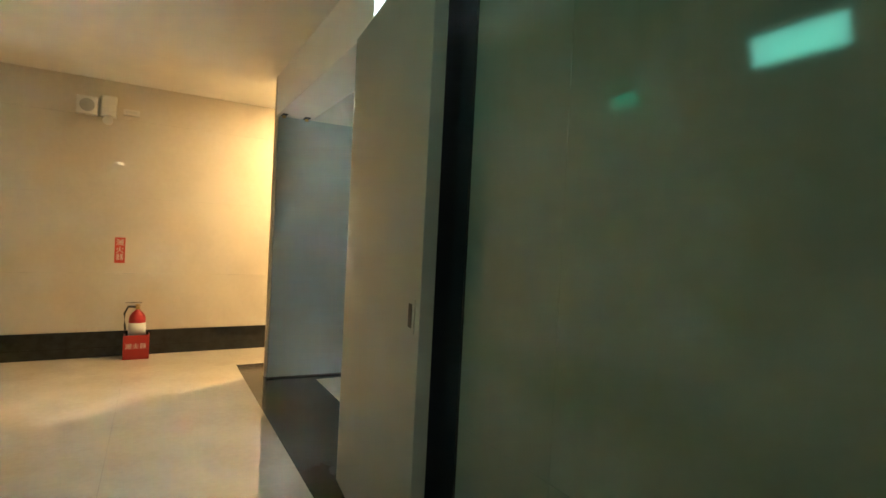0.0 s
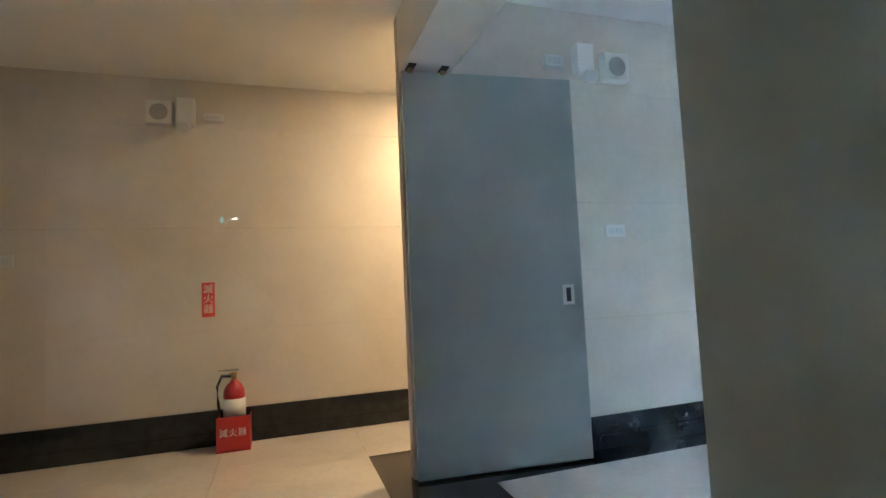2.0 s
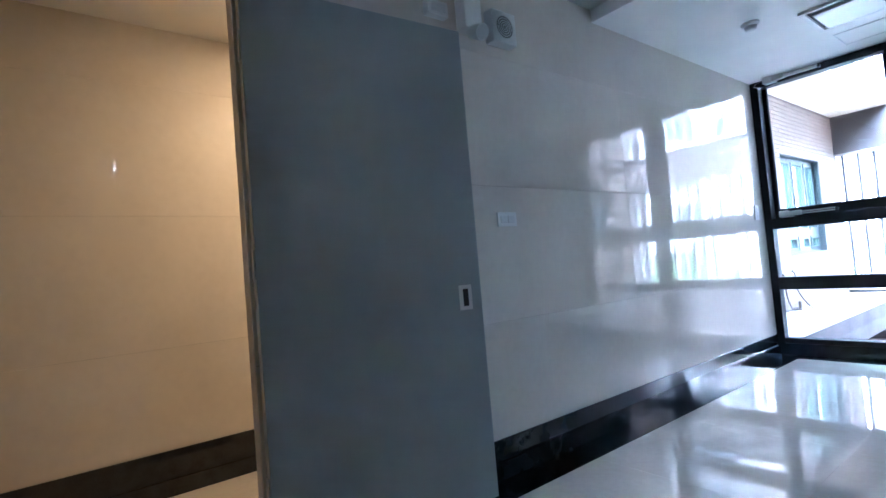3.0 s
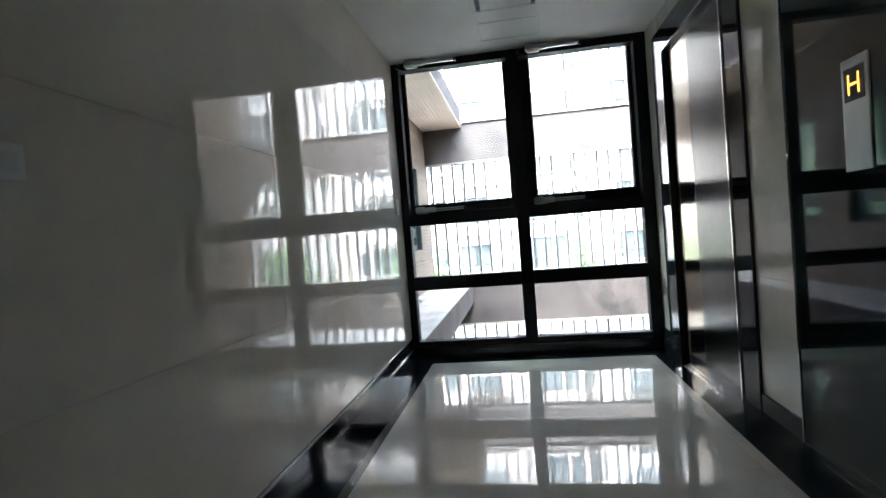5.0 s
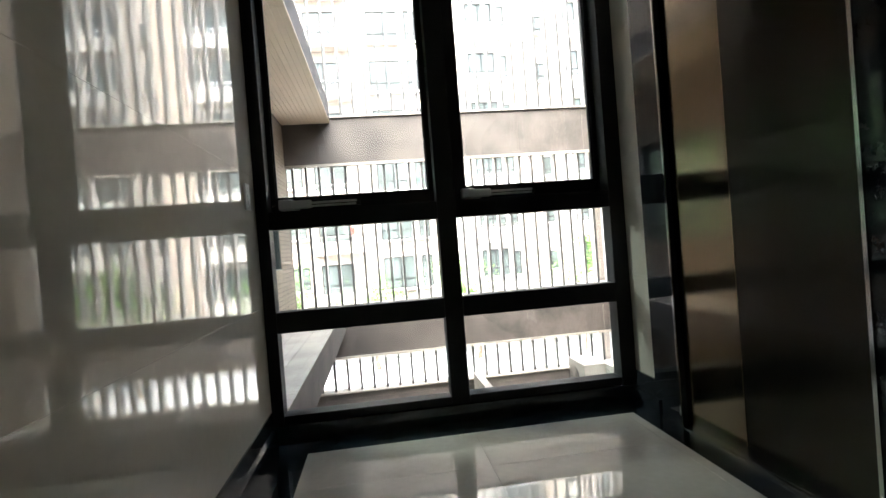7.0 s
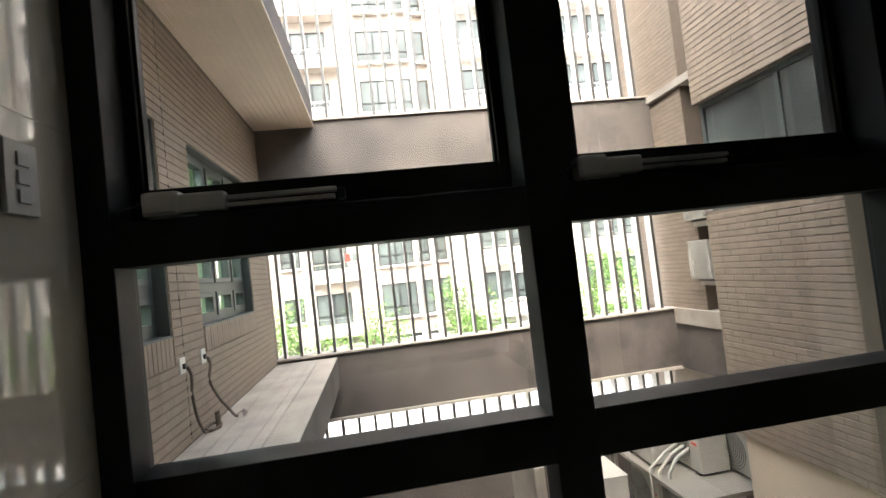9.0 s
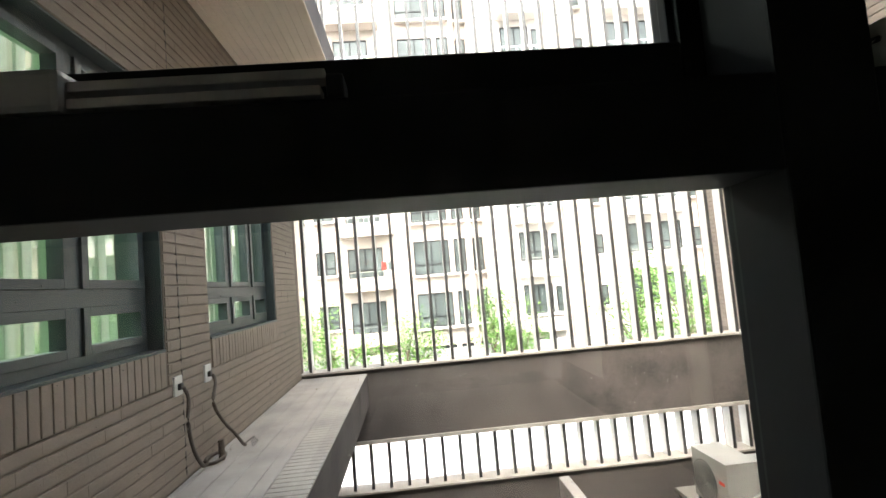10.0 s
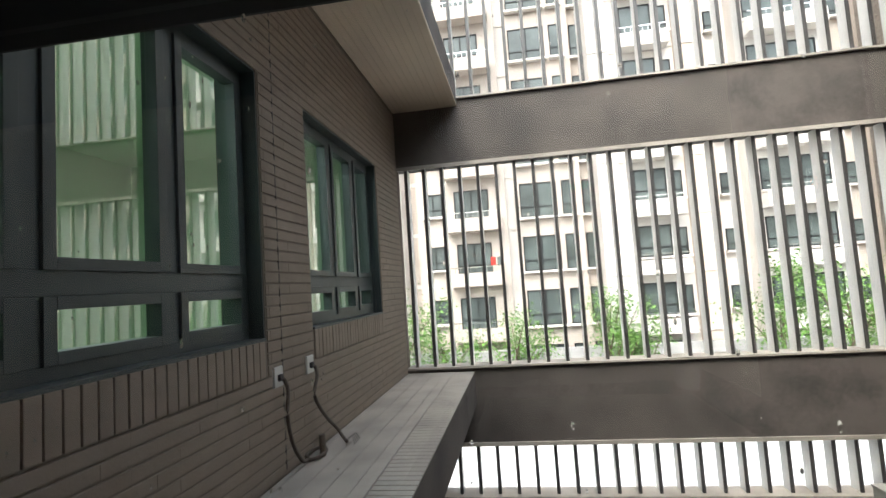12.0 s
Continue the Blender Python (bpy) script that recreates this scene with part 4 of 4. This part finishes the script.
def actuator(x0, zb, top=False):
    """Chain actuator of a vent sash, with its steel push rod and spring cable."""
    y = YW - 0.052 if top else YW + 0.045
    a = empty("vent_actuator", (x0, y, zb), "grey electric vent actuator with a pale metal rod and coiled cable", "window actuator", "actuators on the vent sashes")
    solid("motor_body", M_GREYPL, (x0, x0 + 0.16, y - 0.018, y + 0.02, zb, zb + 0.042), bevel=0.007, parent=a)
    solid("gear_head", M_GREYPL, (x0 - 0.006, x0 + 0.07, y - 0.022, y + 0.024, zb - 0.004, zb + 0.05), bevel=0.01, parent=a)
    solid("push_rod", M_ROD, (x0 + 0.155, x0 + 0.395, y - 0.008, y + 0.014, zb + 0.022, zb + 0.032), (x0 + 0.155, x0 + 0.39, y - 0.008, y + 0.014, zb + 0.006, zb + 0.016), bevel=0.002, parent=a, label="pale metal channel rod")
    solid("end_bracket", M_BLACK, (x0 + 0.395, x0 + 0.412, y - 0.008, y + 0.03, zb + 0.004, zb + 0.027), bevel=0.003, parent=a)
    solid("end_cap", M_BLACK, (x0 + 0.148, x0 + 0.158, y - 0.016, y + 0.018, zb + 0.003, zb + 0.038), bevel=0.003, parent=a)
    solid("mount_tab", M_GREYPL, (x0 + 0.01, x0 + 0.10, y - 0.016, y + 0.026, zb - 0.012, zb - 0.004), bevel=0.003, parent=a)
    pts = [(x0 + 0.0 - 0.06 * math.sin(u * 3.14) - 0.02 * u, y - 0.012, zb + 0.03 - 0.06 * u) for u in (i / 12 for i in range(13))]
    co = []
    for i in range(145):
        u = i / 144 * 12
        k = min(int(u), 11)
        p = Vector(pts[k]).lerp(Vector(pts[k + 1]), u - k)
        co.append((p.x + 0.004 * math.cos(i * 1.1), p.y + 0.004 * math.sin(i * 1.1), p.z + 0.003 * math.cos(i * 1.1)))
    part("cable", tube(bmesh.new(), pts, 0.0035, 6), M_BLACK, a)
    part("spring_sleeve", tube(bmesh.new(), co, 0.0012, 4), M_CHROME, a, "coiled steel sleeve")
    return a


actuator(0.115, 1.2)
actuator(1.075, 1.2)
actuator(0.13, 2.37, top=True)
actuator(1.09, 2.37, top=True)

# hall lantern plate on the glass panel
lp = empty("lift_indicator", (XE - 0.016, 2.34, 1.1), "white plate with orange lit digits beside the lift", "lift indicator")
solid("plate", M_PLASTIC, (XE - 0.022, XE - 0.016, 2.10, 2.22, 1.1, 1.44), bevel=0.003, parent=lp)
solid("display", M_BLACK, (XE - 0.024, XE - 0.022, 2.115, 2.205, 1.31, 1.41), parent=lp)
solid("digit", M_ORANGE, (XE - 0.025, XE - 0.024, 2.18, 2.186, 1.33, 1.39), (XE - 0.025, XE - 0.024, 2.135, 2.141, 1.33, 1.39), (XE - 0.025, XE - 0.024, 2.141, 2.18, 1.357, 1.363), parent=lp)

# raindrops on the outer face of the glass
rnd = random.Random(11)
vs, fs = [], []
for i in range(2300):
    a, c = ((XA, XB), (XC, XD))[rnd.random() < 0.4]
    z0, z1, yy = ((0.15, 0.56, 0.089), (0.68, 1.09, 0.089), (1.28, 2.36, 0.143))[rnd.choice((0, 1, 1, 1, 2, 2))]
    x, z, r = rnd.uniform(a + 0.05, c - 0.05), z0 + (z1 - z0) * rnd.random() ** 1.4, rnd.choice((0.0003, 0.0004, 0.0005, 0.0006, 0.0007))
    st = rnd.uniform(1.0, 1.7) if rnd.random() < 0.7 or z > 1.1 else rnd.uniform(1.8, 2.8)
    k = len(vs)
    vs.append((x, YW + yy + r * 0.55, z))
    for q, h in ((0.6, 0.4), (1.0, 0.0)):
        vs += [(x + r * q * math.cos(u), YW + yy + r * h, z + r * q * st * math.sin(u)) for u in (j * math.pi / 4 for j in range(8))]
    for j in range(8):
        n = (j + 1) % 8
        fs += [(k, k + 1 + j, k + 1 + n), (k + 1 + j, k + 9 + j, k + 9 + n, k + 1 + n)]
me = bpy.data.meshes.new("raindrops")
me.from_pydata(vs, [], fs)
me.materials.append(M_PANE)
for p in me.polygons:
    p.use_smooth = True
drops = tagged(new("raindrops", me), "many small clear raindrops on the outer window glass", "raindrops", kind="stuff")
drops.visible_shadow = False

# ---- skirtings and floor borders ----


def skirting(name, x0, x1, y0, y1, wall, h=0.215):
    """Polished granite skirting with a slightly proud foot; wall: the side on which the wall is."""
    o = struct(name, M_GRANITE, (x0, x1, y0, y1, 0.0, h), label="polished dark granite skirting", category="skirting", bevel=0.002)
    g = 0.014
    a = {"w": (x1, x1 + g, y0, y1), "e": (x0 - g, x0, y0, y1), "s": (x0, x1, y1, y1 + g), "n": (x0, x1, y0 - g, y0)}[wall]
    solid("foot", M_GRANITE, (*a, 0.0, 0.08), bevel=0.001, parent=o)


skirting("skirting_lobby_west", 0.0, 0.01, 0.93, YW - 0.013, "w", 0.175)
skirting("skirting_corridor_west", XW, XW + 0.012, -4.1, 3.2, "w")
skirting("skirting_lobby_east", XE - 0.012, XE, 0.27, 2.91, "e", 0.175)
skirting("skirting_lobby_east_far", XE - 0.012, XE, 4.235, YW - 0.013, "e", 0.175)
skirting("skirting_south", -0.6, 6.6, YS, YS + 0.012, "s")

# ---- tiles, last ----
panels(wall_lobby_west, "x", 0.0, 0.0, YW, 0.0, H1, 2.4, 0.66, (2.34, 0.71), M_WALLTILE, 1)
panels(wall_corridor_west, "x", XW, -4.1, 3.2, 0.0, HC, 2.6, 0.66, (0.7, 0.71), M_WALLTILE, 1)
panels(wall_lobby_east, "x", XE, 0.26, 2.92, 0.0, H1, 2.4, 0.66, (2.34, 0.71), M_WALLTILE, -1)
panels(wall_lobby_east, "x", XE, 4.23, YW, 0.0, H2, 1.2, 0.66, (0.9, 0.71), M_WALLTILE, -1)
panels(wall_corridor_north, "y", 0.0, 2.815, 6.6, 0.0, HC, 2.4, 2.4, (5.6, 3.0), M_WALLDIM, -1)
flags(floor, 0.19, 1.86, 0.35, 4.33, 0.8, 0.8, (1.01, 0.74), M_FLOOR)
flags(floor, 0.0, 0.19, 0.35, YW, 2, 0.8, (5, 0.74), M_GRANITE, name="border_tile")
flags(floor, 1.86, XE, 0.35, YW, 2, 0.8, (5, 0.74), M_GRANITE, name="border_tile")
flags(floor, 0.19, 1.86, 4.33, YW, 0.8, 2, (1.01, 5), M_GRANITE, name="border_tile")
flags(floor, -0.44, 1.98, -0.15, 0.35, 0.8, 2, (1.01, 5), M_BAND, name="threshold_tile")
flags(floor, XW, -0.44, -4.1, 3.2, 0.8, 0.8, (-0.6, 0.65), M_FLOOR)
flags(floor, -0.44, 6.6, -1.88, -0.15, 0.8, 0.8, (0.2, -0.15), M_FLOOR)
flags(floor, -0.44, 6.6, YS, -1.88, 0.8, 2, (0.2, 5), M_GRANITE, name="border_tile")
flags(floor, 1.98, 6.6, -0.15, 0.05, 0.8, 2, (0.25, 5), M_GRANITE, name="border_tile")
flags(floor, -0.44, -0.06, 0.35, 3.2, 0.8, 0.8, (5, 0.65), M_FLOOR)


def clad_x(parent, at, y0, y1, z0, z1, face, holes, near, tw=0.2365, th=0.0505, pz=0.0595, limit=300):
    """Clinker tiles on a wall whose normal is the x axis; those near the point stay objects, the rest is one mesh."""
    spots = []
    rows = int((z1 - z0) / pz)
    for r in range(rows):
        z = z0 + (r + 0.5) * pz
        n = int((y1 - y0) / (tw + 0.0015)) + 1
        for c in range(-1, n + 1):
            y = y0 + (c + 0.5 + 0.5 * (r % 2)) * (tw + 0.0015)
            a, b = max(y0, y - tw / 2), min(y1, y + tw / 2)
            for hy0, hy1, hz0, hz1 in holes:
                if hz0 < z < hz1 and a < hy1 and b > hy0:
                    if a >= hy0 and b <= hy1:
                        a = b
                    elif a < hy0:
                        b = hy0
                    else:
                        a = hy1
            if b - a > 0.02:
                spots.append((a, b, z))
    spots.sort(key=lambda s: (s[0] - near[0]) ** 2 + (s[2] - near[1]) ** 2)
    rnd = random.Random(5)
    cache, vs, fs = {}, [], []
    t = 0.012
    for i, (a, b, z) in enumerate(spots):
        out = rnd.uniform(-0.0008, 0.0008)
        if i < limit:
            key = round(b - a, 2)
            if key not in cache:
                cache[key] = bpy.data.meshes.new("brick")
                bm = box(bmesh.new(), -t, 0, -key / 2, key / 2, -th / 2, th / 2, bevel=0.003)
                bm.to_mesh(cache[key])
                bm.free()
                cache[key].materials.append(M_BRICK)
            ob = new("brick", cache[key])
            ob.parent = parent
            ob.location = (at + face * out + (t if face < 0 else 0), (a + b) / 2, z)
        else:
            k = len(vs)
            x0, x1 = (at - t, at + out) if face > 0 else (at - out, at + t)
            e = 0.002 * face
            xo = x1 if face > 0 else x0
            xi = x0 if face > 0 else x1
            vs += [(xi, a, z - th / 2), (xi, b, z - th / 2), (xi, b, z + th / 2), (xi, a, z + th / 2)]
            vs += [(xo - e, a, z - th / 2), (xo - e, b, z - th / 2), (xo - e, b, z + th / 2), (xo - e, a, z + th / 2)]
            g = 0.003
            vs += [(xo, a + g, z - th / 2 + g), (xo, b - g, z - th / 2 + g), (xo, b - g, z + th / 2 - g), (xo, a + g, z + th / 2 - g)]
            for q in ((8, 9, 10, 11), (4, 5, 9, 8), (5, 6, 10, 9), (6, 7, 11, 10), (7, 4, 8, 11), (0, 1, 5, 4), (1, 2, 6, 5), (2, 3, 7, 6), (3, 0, 4, 7)):
                q = q if face > 0 else q[::-1]
                fs.append(tuple(k + j for j in q))
    if vs:
        me = bpy.data.meshes.new("brick_field")
        me.from_pydata(vs, [], fs)
        me.materials.append(M_BRICK)
        ob = new("brick_field", me)
        ob.parent = parent
        tagged(ob, kind="stuff")


HOLES = [(4.94, 6.84, 0.595, 2.205), (7.405, 9.035, 0.595, 2.205)]
clad_x(wall_outer_west, XO, 4.73, YL, ZL, 3.0, 1, HOLES, (6.2, 0.4))
clad_x(wall_outer_west, XO, 4.73, YL, 3.33, 5.4, 1, [], (6, 3), limit=0)
clad_x(wall_outer_west, XO, 4.73, YL, -3.1, -0.35, 1, [], (6, 3), limit=0)
clad_x(block, 3.9, 4.73, 7.98, -0.9, 1.27, -1, [], (6, 0.5), limit=120)
clad_x(block, 3.9, 4.73, 7.98, 2.36, 6.0, -1, [], (6, 2.5), limit=120)
clad_x(wall_louvre_end, 4.648, 9.2, 10.75, 0.115, 2.95, -1, [], (9.5, 1), limit=100)
clad_x(wall_louvre_end, 4.648, 9.2, 10.75, 3.1, 5.6, -1, [], (9, 1), limit=0)
clad_x(wall_louvre_end, 4.648, 10.12, 10.75, -1.9, -0.1, -1, [], (10, -1), limit=0)
# soldier course under each window
bm = box(bmesh.new(), -0.012, 0.006, -0.0265, 0.0265, -0.09, 0.09, bevel=0.004)
sol = bpy.data.meshes.new("sill_brick")
bm.to_mesh(sol)
bm.free()
sol.materials.append(M_BRICK)
for y0, y1 in ((4.96, 6.84), (7.42, 9.04)):
    for k in range(int((y1 - y0) / 0.0595)):
        ob = new("sill_brick", sol)
        ob.parent = wall_outer_west
        ob.location = (XO + random.uniform(-0.001, 0.001), y0 + 0.03 + k * 0.0595, 0.686)
# tiles on the ledge, an upright row along its edge
bm = box(bmesh.new(), -0.11, 0.11, -0.026, 0.026, -0.012, 0, bevel=0.002)
edge = bpy.data.meshes.new("edge_tile")
bm.to_mesh(edge)
bm.free()
edge.materials.append(M_CAP)
n = int((YL - 4.75) / 0.0595)
for k in range(n):
    ob = new("edge_tile", edge)
    ob.parent = ledge
    ob.location = (-0.11, 4.78 + k * 0.0595, ZL)
flags(ledge, XO, -0.225, 4.73, YL, 0.13, 0.3, (-0.7, 0.05), M_CAP, name="ledge_tile", z=ZL - 0.001, gap=0.002)
